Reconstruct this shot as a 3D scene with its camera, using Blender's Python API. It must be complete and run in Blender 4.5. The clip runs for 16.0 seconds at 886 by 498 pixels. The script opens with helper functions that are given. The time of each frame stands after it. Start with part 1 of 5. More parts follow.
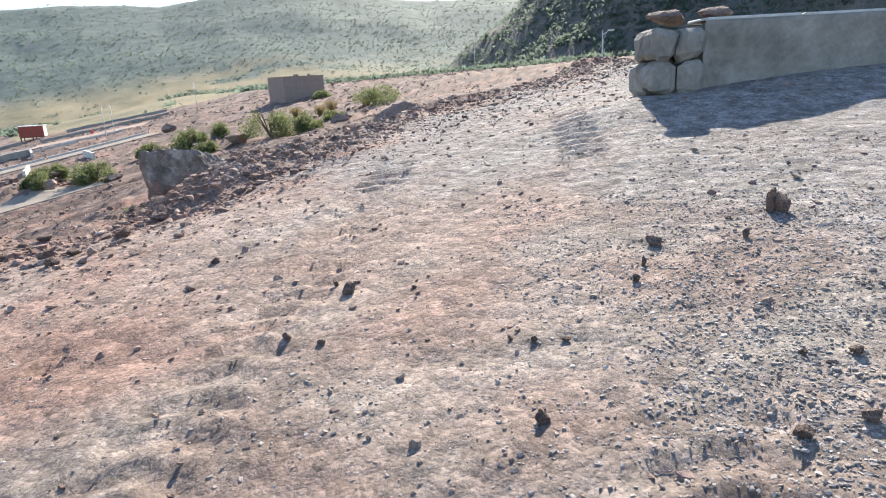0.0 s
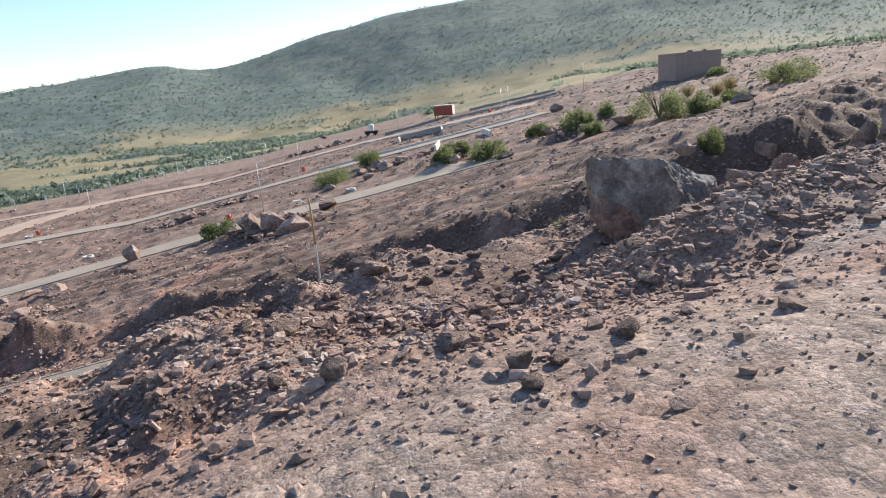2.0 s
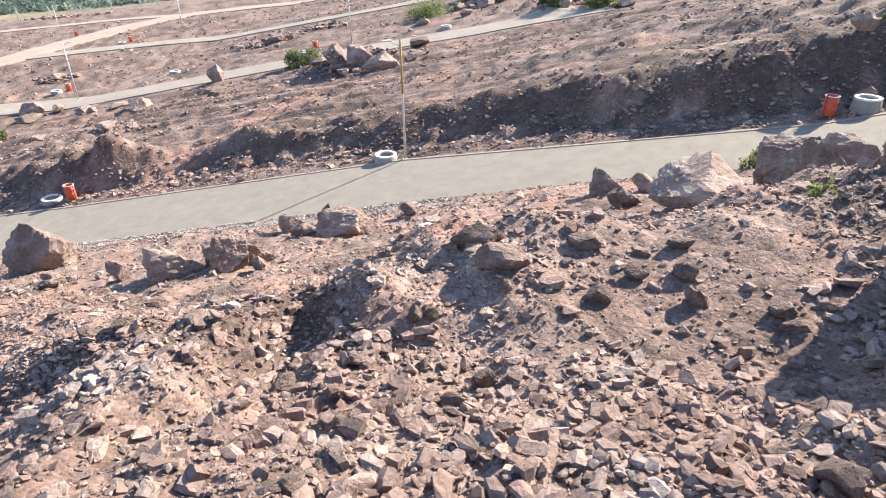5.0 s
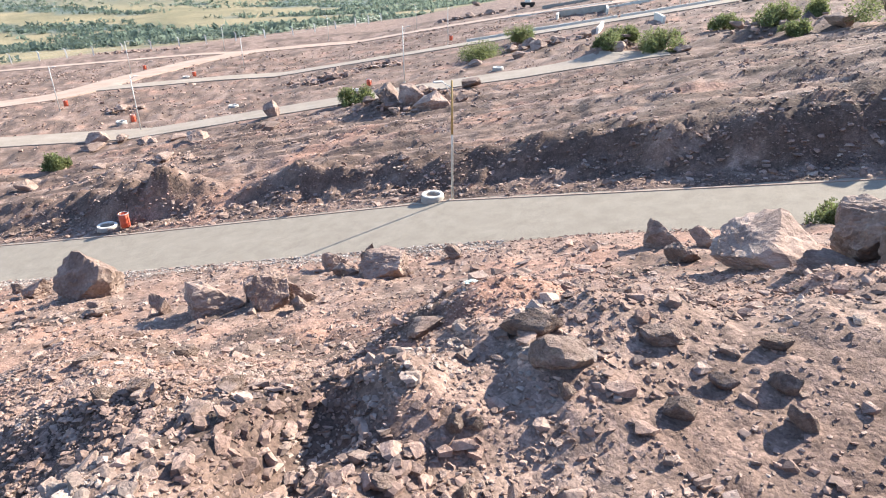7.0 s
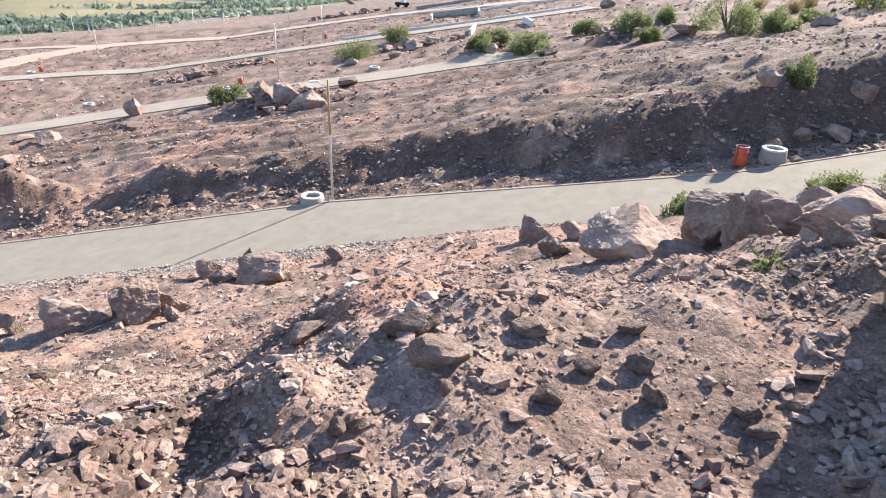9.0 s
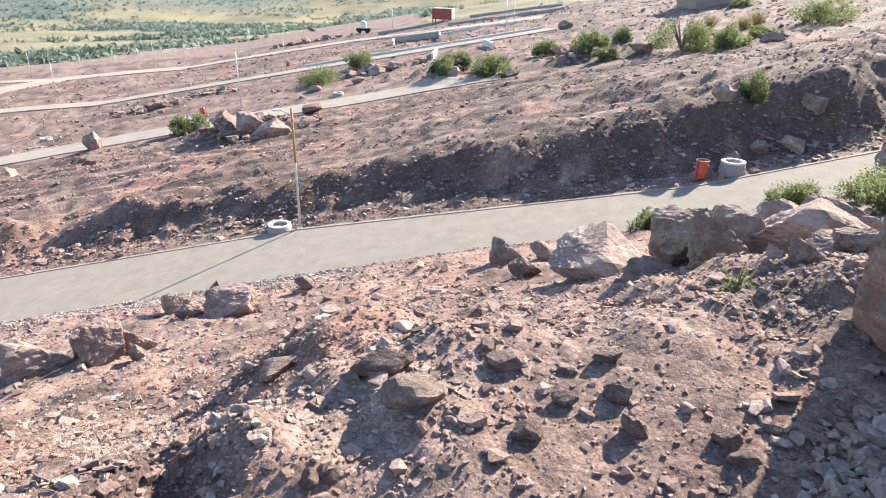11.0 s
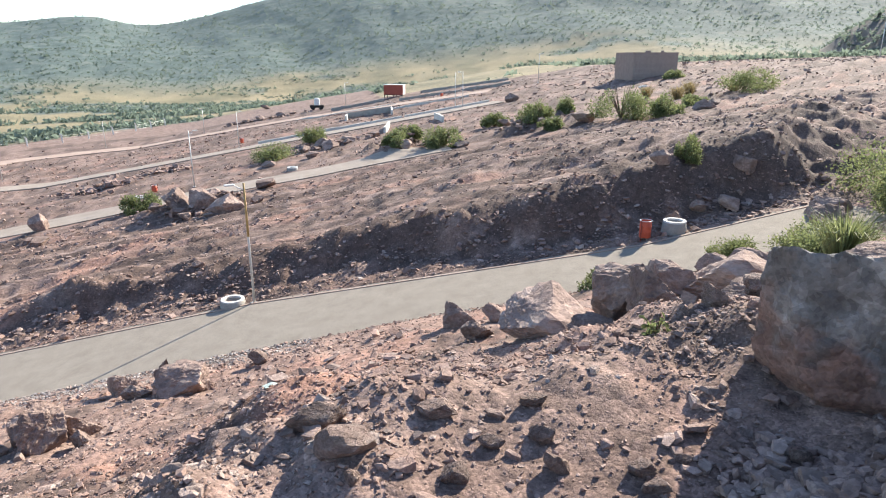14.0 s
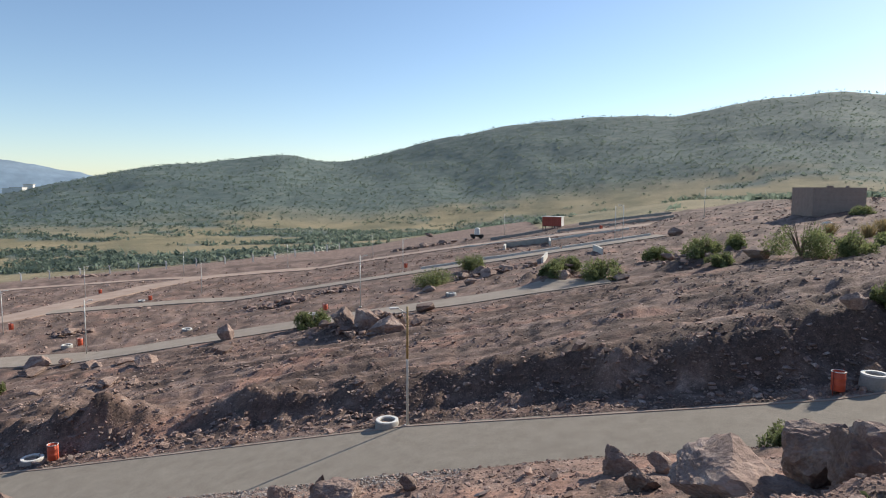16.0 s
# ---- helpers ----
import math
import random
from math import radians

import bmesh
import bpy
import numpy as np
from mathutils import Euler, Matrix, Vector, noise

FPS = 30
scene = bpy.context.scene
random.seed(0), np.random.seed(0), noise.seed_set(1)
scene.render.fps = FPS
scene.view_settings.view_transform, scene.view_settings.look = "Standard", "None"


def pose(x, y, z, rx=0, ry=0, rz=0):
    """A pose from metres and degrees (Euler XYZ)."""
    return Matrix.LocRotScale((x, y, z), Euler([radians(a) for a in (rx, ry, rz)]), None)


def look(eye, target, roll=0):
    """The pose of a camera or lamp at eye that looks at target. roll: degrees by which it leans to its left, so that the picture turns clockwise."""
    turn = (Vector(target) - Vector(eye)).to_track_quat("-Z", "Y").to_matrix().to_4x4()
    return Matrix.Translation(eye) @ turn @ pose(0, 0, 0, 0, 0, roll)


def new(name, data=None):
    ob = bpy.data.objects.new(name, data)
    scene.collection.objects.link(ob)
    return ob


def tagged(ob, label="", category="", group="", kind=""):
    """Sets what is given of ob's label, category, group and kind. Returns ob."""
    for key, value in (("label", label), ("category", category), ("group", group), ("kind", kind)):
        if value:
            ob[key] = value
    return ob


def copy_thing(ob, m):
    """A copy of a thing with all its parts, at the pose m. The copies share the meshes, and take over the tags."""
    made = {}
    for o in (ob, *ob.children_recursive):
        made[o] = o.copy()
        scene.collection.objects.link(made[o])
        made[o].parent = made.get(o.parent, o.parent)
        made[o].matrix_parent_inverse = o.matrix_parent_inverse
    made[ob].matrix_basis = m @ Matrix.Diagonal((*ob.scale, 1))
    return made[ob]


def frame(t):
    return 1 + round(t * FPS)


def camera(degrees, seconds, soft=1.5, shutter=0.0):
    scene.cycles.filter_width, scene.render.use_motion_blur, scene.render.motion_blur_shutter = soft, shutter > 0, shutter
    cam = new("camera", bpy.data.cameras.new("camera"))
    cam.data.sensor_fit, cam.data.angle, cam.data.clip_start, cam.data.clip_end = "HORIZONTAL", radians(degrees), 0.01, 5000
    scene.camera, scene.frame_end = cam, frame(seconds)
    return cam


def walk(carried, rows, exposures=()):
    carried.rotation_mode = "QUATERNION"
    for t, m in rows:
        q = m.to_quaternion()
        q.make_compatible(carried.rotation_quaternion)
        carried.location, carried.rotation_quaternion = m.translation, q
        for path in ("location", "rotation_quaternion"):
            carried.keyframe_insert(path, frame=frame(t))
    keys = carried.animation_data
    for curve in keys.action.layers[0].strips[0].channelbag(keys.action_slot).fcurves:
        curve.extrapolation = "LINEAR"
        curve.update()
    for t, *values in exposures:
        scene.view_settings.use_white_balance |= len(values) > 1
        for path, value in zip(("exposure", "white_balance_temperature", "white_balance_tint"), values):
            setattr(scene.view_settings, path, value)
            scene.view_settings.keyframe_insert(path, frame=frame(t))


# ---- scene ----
cam = camera(69.7, 16.0, soft=1.1)
PATH = [
    (0, (4.65, -38.864, 11.885), (5.817, -37.329, 11.352), -3.1),
    (0.5, (4.611, -38.086, 11.961), (5.251, -36.257, 11.466), -4.4),
    (1, (4.568, -37.31, 11.957), (4.855, -35.388, 11.486), -2.8),
    (1.5, (4.565, -36.5, 12.026), (4.664, -34.55, 11.592), -2.6),
    (2, (4.545, -35.797, 12.058), (4.692, -33.871, 11.541), -5.1),
    (2.5, (4.509, -35.014, 12.1), (4.528, -33.108, 11.493), -5.2),
    (3, (4.355, -34.308, 12.116), (4.472, -32.423, 11.459), -2.0),
    (3.5, (4.313, -33.595, 12.113), (4.293, -31.73, 11.392), -3.7),
    (4, (4.21, -33.083, 12.047), (4.229, -31.241, 11.269), -0.6),
    (4.5, (4.119, -32.532, 11.971), (3.869, -30.753, 11.093), -1.7),
    (5, (4.102, -32.087, 12.009), (3.984, -30.334, 11.055), -1.0),
    (5.2, (4.032, -31.904, 11.989), (3.884, -30.14, 11.057), -1.0),
    (7.3, (4.022, -31.398, 11.983), (3.763, -29.602, 11.142), -0.6),
    (7.5, (4.022, -31.409, 11.99), (3.853, -29.6, 11.153), -0.0),
    (8, (4.033, -31.415, 11.992), (3.819, -29.611, 11.156), -0.7),
    (8.5, (4.071, -31.464, 12.044), (4.141, -29.649, 11.207), 1.7),
    (8.7, (4.066, -31.47, 12.04), (4.164, -29.662, 11.192), 2.1),
    (10.8, (4.083, -31.354, 12.08), (4.261, -29.529, 11.282), 0.8),
    (11, (4.079, -31.354, 12.083), (4.277, -29.525, 11.299), 1.0),
    (11.5, (4.086, -31.363, 12.085), (4.29, -29.533, 11.304), 0.9),
    (12, (4.11, -31.387, 12.11), (4.427, -29.564, 11.351), 1.3),
    (12.5, (4.228, -31.418, 12.072), (4.819, -29.609, 11.457), 0.8),
    (13, (4.348, -31.585, 12.053), (5.676, -30.23, 11.42), 3.2),
    (13.5, (4.335, -31.664, 12.093), (5.421, -30.098, 11.486), 1.4),
    (14, (4.253, -31.665, 12.097), (4.586, -29.779, 11.517), -0.0),
    (14.5, (4.231, -31.677, 12.121), (4.37, -29.718, 11.742), -0.8),
    (15, (4.313, -31.575, 12.114), (4.45, -29.589, 11.927), -0.3),
    (15.5, (4.36, -31.538, 12.124), (4.814, -29.591, 12.085), 0.6),
    (16, (4.005, -31.716, 12.188), (3.868, -29.73, 12.0), 0.3),
]
EXPOSURES = ((0, 1.3), (0.5, 0.88), (1, 0.68), (1.5, 0.74), (2.5, 1.1), (3.5, 1.38), (4.0, 1.58), (4.5, 1.63), (8, 1.62), (11, 1.69), (12.5, 1.78), (13.3, 1.66), (14, 1.4), (14.5, 0.9), (15, 0.54), (16, 0.36))
walk(cam, [(t, look(e, g, r)) for t, e, g, r in PATH], EXPOSURES)

# ---- sky and sun ----
SUN_BEARING, SUN_HEIGHT = 49.0, 31.0
world = bpy.data.worlds.new("sky")
scene.world = world
world.use_nodes = True
sky = world.node_tree.nodes.new("ShaderNodeTexSky")
sky.sky_type, sky.sun_disc = "NISHITA", False
sky.sun_elevation, sky.sun_rotation = radians(SUN_HEIGHT), radians(SUN_BEARING)
sky.air_density, sky.dust_density, sky.ozone_density = 0.9, 0.25, 2.4
world.node_tree.nodes["Background"].inputs["Strength"].default_value = 0.118
world.node_tree.links.new(sky.outputs["Color"], world.node_tree.nodes["Background"].inputs["Color"])
sun = new("sun", bpy.data.lights.new("sun", "SUN"))
sun.data.energy, sun.data.angle, sun.data.color = 4.7, radians(0.6), (1.0, 0.93, 0.80)
sun.matrix_world = look((math.sin(radians(SUN_BEARING)) * 60, math.cos(radians(SUN_BEARING)) * 60, 60 * math.tan(radians(SUN_HEIGHT))), (0, 0, 0))


# ---- terrain shape ----
def lattice(ix, iy, seed):
    h = (ix.astype(np.int64) * 374761393 + iy.astype(np.int64) * 668265263 + seed * 974634777) & 0xFFFFFFFF
    h = ((h ^ (h >> 13)) * 1274126177) & 0xFFFFFFFF
    return ((h ^ (h >> 16)) & 0xFFFF) / 65535.0


def vnoise(x, y, seed=0):
    """Smooth value noise from 0 to 1 over arrays."""
    ix, iy = np.floor(x), np.floor(y)
    fx, fy = x - ix, y - iy
    fx, fy = fx * fx * (3 - 2 * fx), fy * fy * (3 - 2 * fy)
    a, b = lattice(ix, iy, seed), lattice(ix + 1, iy, seed)
    c, d = lattice(ix, iy + 1, seed), lattice(ix + 1, iy + 1, seed)
    return (a * (1 - fx) + b * fx) * (1 - fy) + (c * (1 - fx) + d * fx) * fy


def fbm(x, y, seed=0, octaves=4):
    """Layered noise, about -1 to 1."""
    total, amp, norm = 0.0, 1.0, 0.0
    for k in range(octaves):
        total = total + amp * (vnoise(x * 2**k + 17.3 * k, y * 2**k - 9.1 * k, seed + k) * 2 - 1)
        norm, amp = norm + amp, amp * 0.5
    return total / norm


def ramp(v, lo, hi):
    u = np.clip((v - lo) / (hi - lo), 0, 1)
    return u * u * (3 - 2 * u)


def road_far(x):
    """y of the tarred road's far edge."""
    return np.interp(x, (-60, -20, 0, 10, 19, 30, 45), (3.5, 0.6, 0.0, -1.9, -3.6, -3.2, 2.0))


def road_near(x):
    return road_far(x) - np.interp(x, (-60, 0, 9, 20, 30), (5.2, 5.6, 4.6, 4.2, 3.6))


def road_z(x):
    return np.interp(x, (-200, 40, 70, 200), (-33.0, 6.6, 10.4, 12.5))


def bench_edge(x):
    """y of the upper track's brink."""
    return np.interp(x, (-25, 0, 2.3, 3.6, 5.1, 6.4, 8, 12, 16, 20, 40, 70), (-54, -37.5, -34.0, -32.7, -32.0, -31.4, -30.6, -29.7, -29.2, -28.0, -21, -8))


def bench_z(x, y):
    return 10.0 + np.interp(x, (-30, 0, 18, 26, 45), (-2.0, 0, 1.95, 1.65, 0.9)) + 0.0 * y


def outer(x, y):
    """The tilted plain beyond the tarred road, out to the hills."""
    zx = np.where(x > -40, 0.16 * x, -6.4 + 0.06 * (x + 40))
    zx = np.minimum(zx, 0.16 * 75 + 0.03 * (x - 75)) if np.ndim(zx) else zx
    z = zx - 0.02 * np.minimum(y, 170) + 0.5
    swell = 1 + 0.45 * fbm(x / 6.0, y / 7.0, 7, 3)
    hump = swell * np.interp(x, (-30, -8, 2, 10, 20, 28, 40, 60), (0.2, 0.5, 0.4, 1.3, 2.0, 2.6, 2.4, 0.6))
    mounds = 1.7 * np.exp(-(((x + 20.5) / 2.8) ** 2 + ((y - 5.6) / 1.9) ** 2)) + 1.1 * np.exp(-(((x + 8.6) / 3.2) ** 2 + ((y - 4.6) / 1.5) ** 2)) + 1.0 * np.exp(-(((x + 27) / 3) ** 2 + ((y - 12) / 3) ** 2))
    mounds = mounds + 2.2 * np.exp(-(((x - 11.5) / 3.5) ** 2 + ((y - 44) / 4) ** 2)) + 1.5 * np.exp(-(((x + 8) / 5) ** 2 + ((y - 28) / 3) ** 2)) + 1.4 * np.exp(-(((x - 30) / 7) ** 2 + ((y - 40) / 5) ** 2))
    z = z + mounds * (0.6 + 0.95 * fbm(x / 1.5, y / 1.5, 8, 4))
    z = z - 0.75 * np.exp(-(((x + 14.6) / 2.0) ** 2 + ((y - 4.5) / 3.0) ** 2))
    return z + hump * np.exp(-((np.maximum(y - 5, 0) / 17) ** 2))


def skyline(b):
    """Rise of the far ridge over eye level, as a tangent, by bearing in degrees."""
    return np.interp(b, (-70, -48, -38.8, -35.3, -27.7, -24.6, -18.1, -14.5, -12, -4.7, 1.9, 8.3, 13.1, 15.9, 20.3, 27.8, 31, 36, 42, 50, 80, 110),
                     (-0.02, -0.02, -0.012, 0.005, 0.034, 0.037, 0.053, 0.042, 0.043, 0.077, 0.1, 0.111, 0.111, 0.107, 0.125, 0.135, 0.122, 0.106, 0.106, 0.10, 0.06, 0.02))


def hills(x, y, z):
    dx, dy = x - 4, y + 31.5
    r, b = np.hypot(dx, dy), np.degrees(np.arctan2(dx, dy))
    crest = 12.1 + 850 * (skyline(b - 1.3) + 2 * skyline(b) + skyline(b + 1.3)) / 4
    u = np.clip((r - 400) / 450, 0, 1)
    rise = np.where(r < 850, u**1.35, np.clip(1 - (r - 850) / 900, 0.0, 1))
    valley = z * 0 - 11.5 + 0.10 * np.clip(dx, -20, 220)
    z = z + (valley - z) * ramp(r, 225, 400)
    z = z + (crest - z) * rise
    z = z + rise * (1 - rise) * 4 * 12 * fbm(x / 130, y / 130, 40, 4) + 1.6 * ramp(r, 200, 500) * fbm(x / 28, y / 28, 44, 3)
    # the steep stony hill beside the upper track
    d = np.hypot(x - 410, y - 77) + 16 * fbm(x / 45, y / 45, 60, 5)
    return z + np.maximum(244 - d, 0) * 0.8


ROAD_B = ((-75, 30), (-49, 33), (-13.5, 37), (13, 37.2), (17, 37))
ROAD_C = ((-70, 70), (-50, 76), (-8, 78.5), (28, 79.5), (34, 80))
TRACK = ((-90, 50), (-73, 63), (-72, 84), (-70, 104), (-64, 119), (-50, 126), (-26, 131), (-4, 131), (29, 115), (40, 110))
TRACK_UPPER = ((-140, 100), (-111, 110), (-79, 120), (-66, 119))


def line_gap(x, y, line):
    """Distance from points to a broken line."""
    best = np.full(np.shape(x), 1e9)
    for (ax, ay), (bx, by) in zip(line, line[1:]):
        ux, uy = bx - ax, by - ay
        k = np.clip(((x - ax) * ux + (y - ay) * uy) / (ux * ux + uy * uy), 0, 1)
        best = np.minimum(best, np.hypot(x - ax - k * ux, y - ay - k * uy))
    return best


SPOIL = ((0.2, -27, 2.6, 1.8, 1.36), (-2.6, -24.5, 2.6, 2.4, 1.5), (3.5, -23.5, 1.7, 1.5, 1.05), (4.3, -29.3, 1.5, 0.9, -0.5), (3.3, -31.1, 1.0, 0.7, 0.22), (2.6, -26.0, 1.6, 1.6, -0.48),
         (6.4, -31.6, 1.2, 0.75, -0.24), (3.32, -28.5, 0.28, 0.3, 0.2))
GULLY = ((3.0, -28.7), (2.93, -29.2), (2.75, -29.7), (2.5, -30.2))


def shelf(x, y):
    """The trodden sandy shelf beside the great boulder."""
    return np.exp(-(((x - 5.6) / 1.15) ** 4) - ((y + 28.4) / 0.85) ** 4)


def ground_z(x, y):
    x, y = np.asarray(x, float), np.asarray(y, float)
    far, near, edge = road_far(x), road_near(x), bench_edge(x)
    rz = road_z(x)
    out = outer(x, y)
    # cut bank above the road's far verge
    wob = 0.8 * fbm(x / 3.6, y / 9.0, 3, 3)
    wob = wob + 1.2 * fbm(x / 7.5, y / 30.0, 6, 2)
    foot, top = far + 1.7 + 0.6 * wob, far + 4.4 + 1.5 * wob + np.interp(x, (30, 60), (0, 26))
    cut = rz + (out - rz) * ramp(y, foot, top)
    z = np.where(y > far, np.where(y > top, out, cut), rz)
    z = z + 0.5 * np.exp(-(((y - top - 0.4) / 1.3) ** 2)) * np.clip(0.4 + fbm(x / 2.2, y / 3, 5, 3), 0, 2) * (y > foot)
    face = ramp(y, foot - 0.3, foot + 0.8) * (1 - ramp(y, top, top + 1.5)) * np.clip(out - rz, 0, 1.5)
    z = z + face * (0.42 * fbm(x / 1.1, y / 1.1, 9, 4))
    # bank from the upper track down to the road
    bz = bench_z(x, y)
    v = np.clip((near - 0.5 - y) / np.maximum(near - 0.5 - edge, 1), 0, 1)
    slope = rz + (bz - rz) * (v + np.interp(x, (-6, 0, 3, 4.5, 6, 7), (0.14, 0.14, 0.125, 0.115, 0.078, 0.075)) * np.exp(-(((v - 0.83) / np.where(v > 0.83, np.interp(x, (4.5, 6), (0.11, 0.07)), 0.07)) ** 2)) * ramp(1 - v, 0, 0.05) - 0.02 * np.sin(np.pi * v))
    z = np.where(y < near - 0.5, slope, z)
    z = np.where(y < edge, bz, z)
    z = z - 0.34 * np.exp(-(((x - 7.25) / 0.8) ** 2 + ((y + 28.75) / 0.8) ** 2))
    # spoil humps and hollows of the bank
    for px, py, wx, wy, tall in SPOIL:
        z = z + tall * np.exp(-(((x - px) / wx) ** 2) - ((y - py) / wy) ** 2)
    # washed-out gully under the shelf's broken edge
    gully = line_gap(x + 0.16 * fbm(x / 0.5, y / 0.5, 92, 3), y, GULLY)
    z = z - 0.2 * np.exp(-((gully / 0.2) ** 2))
    level = shelf(x, y)
    z = z * (1 - level) + level * (9.74 + 0.13 * (y + 28.4))
    z = z + 0.2 * np.exp(-((line_gap(x, y, ((11.6, -34.0), (19.1, -39.4))) / 1.2) ** 2))
    z = hills(x, y, z)
    return z


def rough_z(x, y):
    """ground_z with its lumps, ruts and rubble relief."""
    z = ground_z(x, y)
    far, near, edge = road_far(x), road_near(x), bench_edge(x)
    r = np.hypot(x - 4, y + 31.5)
    onroad = ramp(y, near - 0.35, near + 0.25) * (1 - ramp(y, far - 0.05, far + 0.3))
    bank = ramp(y, edge - 0.6, edge + 0.6) * (1 - ramp(y, near - 1.2, near - 0.3)) * (1 - 0.65 * shelf(x, y))
    bench = 1 - ramp(y, edge - 0.7, edge)
    beyond = ramp(y, far + 0.2, far + 1.5) * (1 - ramp(r, 150, 220))
    z = z + bank * (0.36 * fbm(x / 2.4, y / 2.4, 11, 4) + 0.13 * fbm(x / 0.6, y / 0.6, 14, 4) + 0.055 * fbm(x / 0.17, y / 0.17, 16, 3))
    z = z + bank * 0.16 * np.exp(-(((y - edge - 0.1) / 0.5) ** 2))
    z = z + bench * (0.05 * fbm(x / 1.6, y / 1.6, 21, 3) + 0.014 * fbm(x / 0.22, y / 0.22, 24, 3) + 0.009 * fbm(x / 0.07, y / 0.07, 26, 2) * ramp(9 - np.hypot(x - 4, y + 35), 0, 4))
    # cleat marks of a tracked digger along the bench
    s, n = 0.70 * (x - 4.4) + 0.71 * (y + 39), 0.70 * (y + 39) - 0.71 * (x - 4.4)
    for lane in (1.3, 2.25, -0.7):
        band = (1 - ramp(np.abs(n - lane), 0.2, 0.28)) * ramp(vnoise(s * 0.7, n + lane * 9, 61), 0.3, 0.55)
        z = z + bench * band * (0.017 * np.tanh(3 * np.sin(2 * np.pi * (s + 0.35 * np.abs(n - lane)) / 0.24)) - 0.012)
    furrow = fbm((x * 0.15 + y * 0.02) , (y - 0.12 * x) * 1.1, 31, 3)
    lanes = np.minimum(np.minimum(line_gap(x, y, ROAD_B), line_gap(x, y, ROAD_C)), np.minimum(line_gap(x, y, TRACK), line_gap(x, y, TRACK_UPPER)))
    beyond = beyond * (0.04 + 0.96 * ramp(lanes, 3.0, 5.5))
    z = z + beyond * (0.12 * fbm(x / 4.5, y / 3.0, 27, 4) + 0.36 * furrow + 0.22 * fbm(x / 0.7, y / 0.6, 29, 3))
    return z - 0.12 * onroad

# ---- materials ----
def surface(name, colours, scale=3.0, rough=0.9, bump=0.3, fine=40.0, metal=0.0, spread=0.0, island=False, zones=(), leafy=0.0, pebbles=()):
    """A noise-mixed surface: colours run along a broad noise, a fine noise gives grain and relief.
    spread: how far each object (or island) differs in value. zones: (attribute, colours, scale) laid over in turn."""
    mat = bpy.data.materials.new(name)
    mat.use_nodes = True
    n, l = mat.node_tree.nodes, mat.node_tree.links
    bsdf = n["Principled BSDF"]
    bsdf.inputs["Roughness"].default_value, bsdf.inputs["Metallic"].default_value = rough, metal
    bsdf.inputs["Specular IOR Level"].default_value = 0.25
    at = n.new("ShaderNodeNewGeometry").outputs["Position"] if zones else n.new("ShaderNodeTexCoord").outputs["Object"]

    def noise_at(size, detail, rough_=0.6):
        t = n.new("ShaderNodeTexNoise")
        t.inputs["Scale"].default_value, t.inputs["Detail"].default_value, t.inputs["Roughness"].default_value = size, detail, rough_
        l.new(at, t.inputs["Vector"])
        return t.outputs["Fac"]

    def banded(cols, size):
        r = n.new("ShaderNodeValToRGB")
        e = r.color_ramp.elements
        while len(e) < len(cols):
            e.new(0.5)
        for k, c in enumerate(cols):
            e[k].position = 0.3 + 0.4 * k / max(len(cols) - 1, 1)
            e[k].color = (*c, 1)
        l.new(noise_at(size, 6), r.inputs["Fac"])
        return r.outputs["Color"]

    def mixed(kind, fac, a, b):
        m = n.new("ShaderNodeMix")
        m.data_type, m.blend_type = "RGBA", kind
        if isinstance(fac, float):
            m.inputs[0].default_value = fac
        else:
            l.new(fac, m.inputs[0])
        l.new(a, m.inputs[6])
        l.new(b, m.inputs[7])
        return m.outputs[2]

    def spread_of(fac, lo, hi):
        m = n.new("ShaderNodeMapRange")
        m.inputs["To Min"].default_value, m.inputs["To Max"].default_value = lo, hi
        l.new(fac, m.inputs["Value"])
        return m.outputs["Result"]

    colour = banded(colours, scale)
    for attr, cols, size in zones:
        a = n.new("ShaderNodeAttribute")
        a.attribute_name = attr
        colour = mixed("MIX", a.outputs["Fac"], colour, banded(cols, size))
    grain = noise_at(fine, 8, 0.7)
    colour = mixed("MULTIPLY", 1.0, colour, spread_of(grain, 0.55, 1.45))
    heights = [(grain, bump, 0.5 / fine)]
    for size, lo, hi in pebbles:
        cells = n.new("ShaderNodeTexVoronoi")
        cells.inputs["Scale"].default_value = size
        l.new(at, cells.inputs["Vector"])
        value = n.new("ShaderNodeSeparateColor")
        l.new(cells.outputs["Color"], value.inputs["Color"])
        colour = mixed("MULTIPLY", 1.0, colour, spread_of(value.outputs["Red"], lo, hi))
        heights.append((cells.outputs["Distance"], -0.45, 0.3 / size))
    if spread:
        source = n.new("ShaderNodeNewGeometry").outputs["Random Per Island"] if island else n.new("ShaderNodeObjectInfo").outputs["Random"]
        colour = mixed("MULTIPLY", 1.0, colour, spread_of(source, 1 - spread, 1 + spread))
    l.new(colour, bsdf.inputs["Base Color"])
    below = None
    for height, strength, reach in heights if bump else ():
        b = n.new("ShaderNodeBump")
        b.invert = strength < 0
        b.inputs["Strength"].default_value, b.inputs["Distance"].default_value = abs(strength), reach
        l.new(height, b.inputs["Height"])
        if below:
            l.new(below, b.inputs["Normal"])
        below = b.outputs["Normal"]
    if below:
        l.new(below, bsdf.inputs["Normal"])
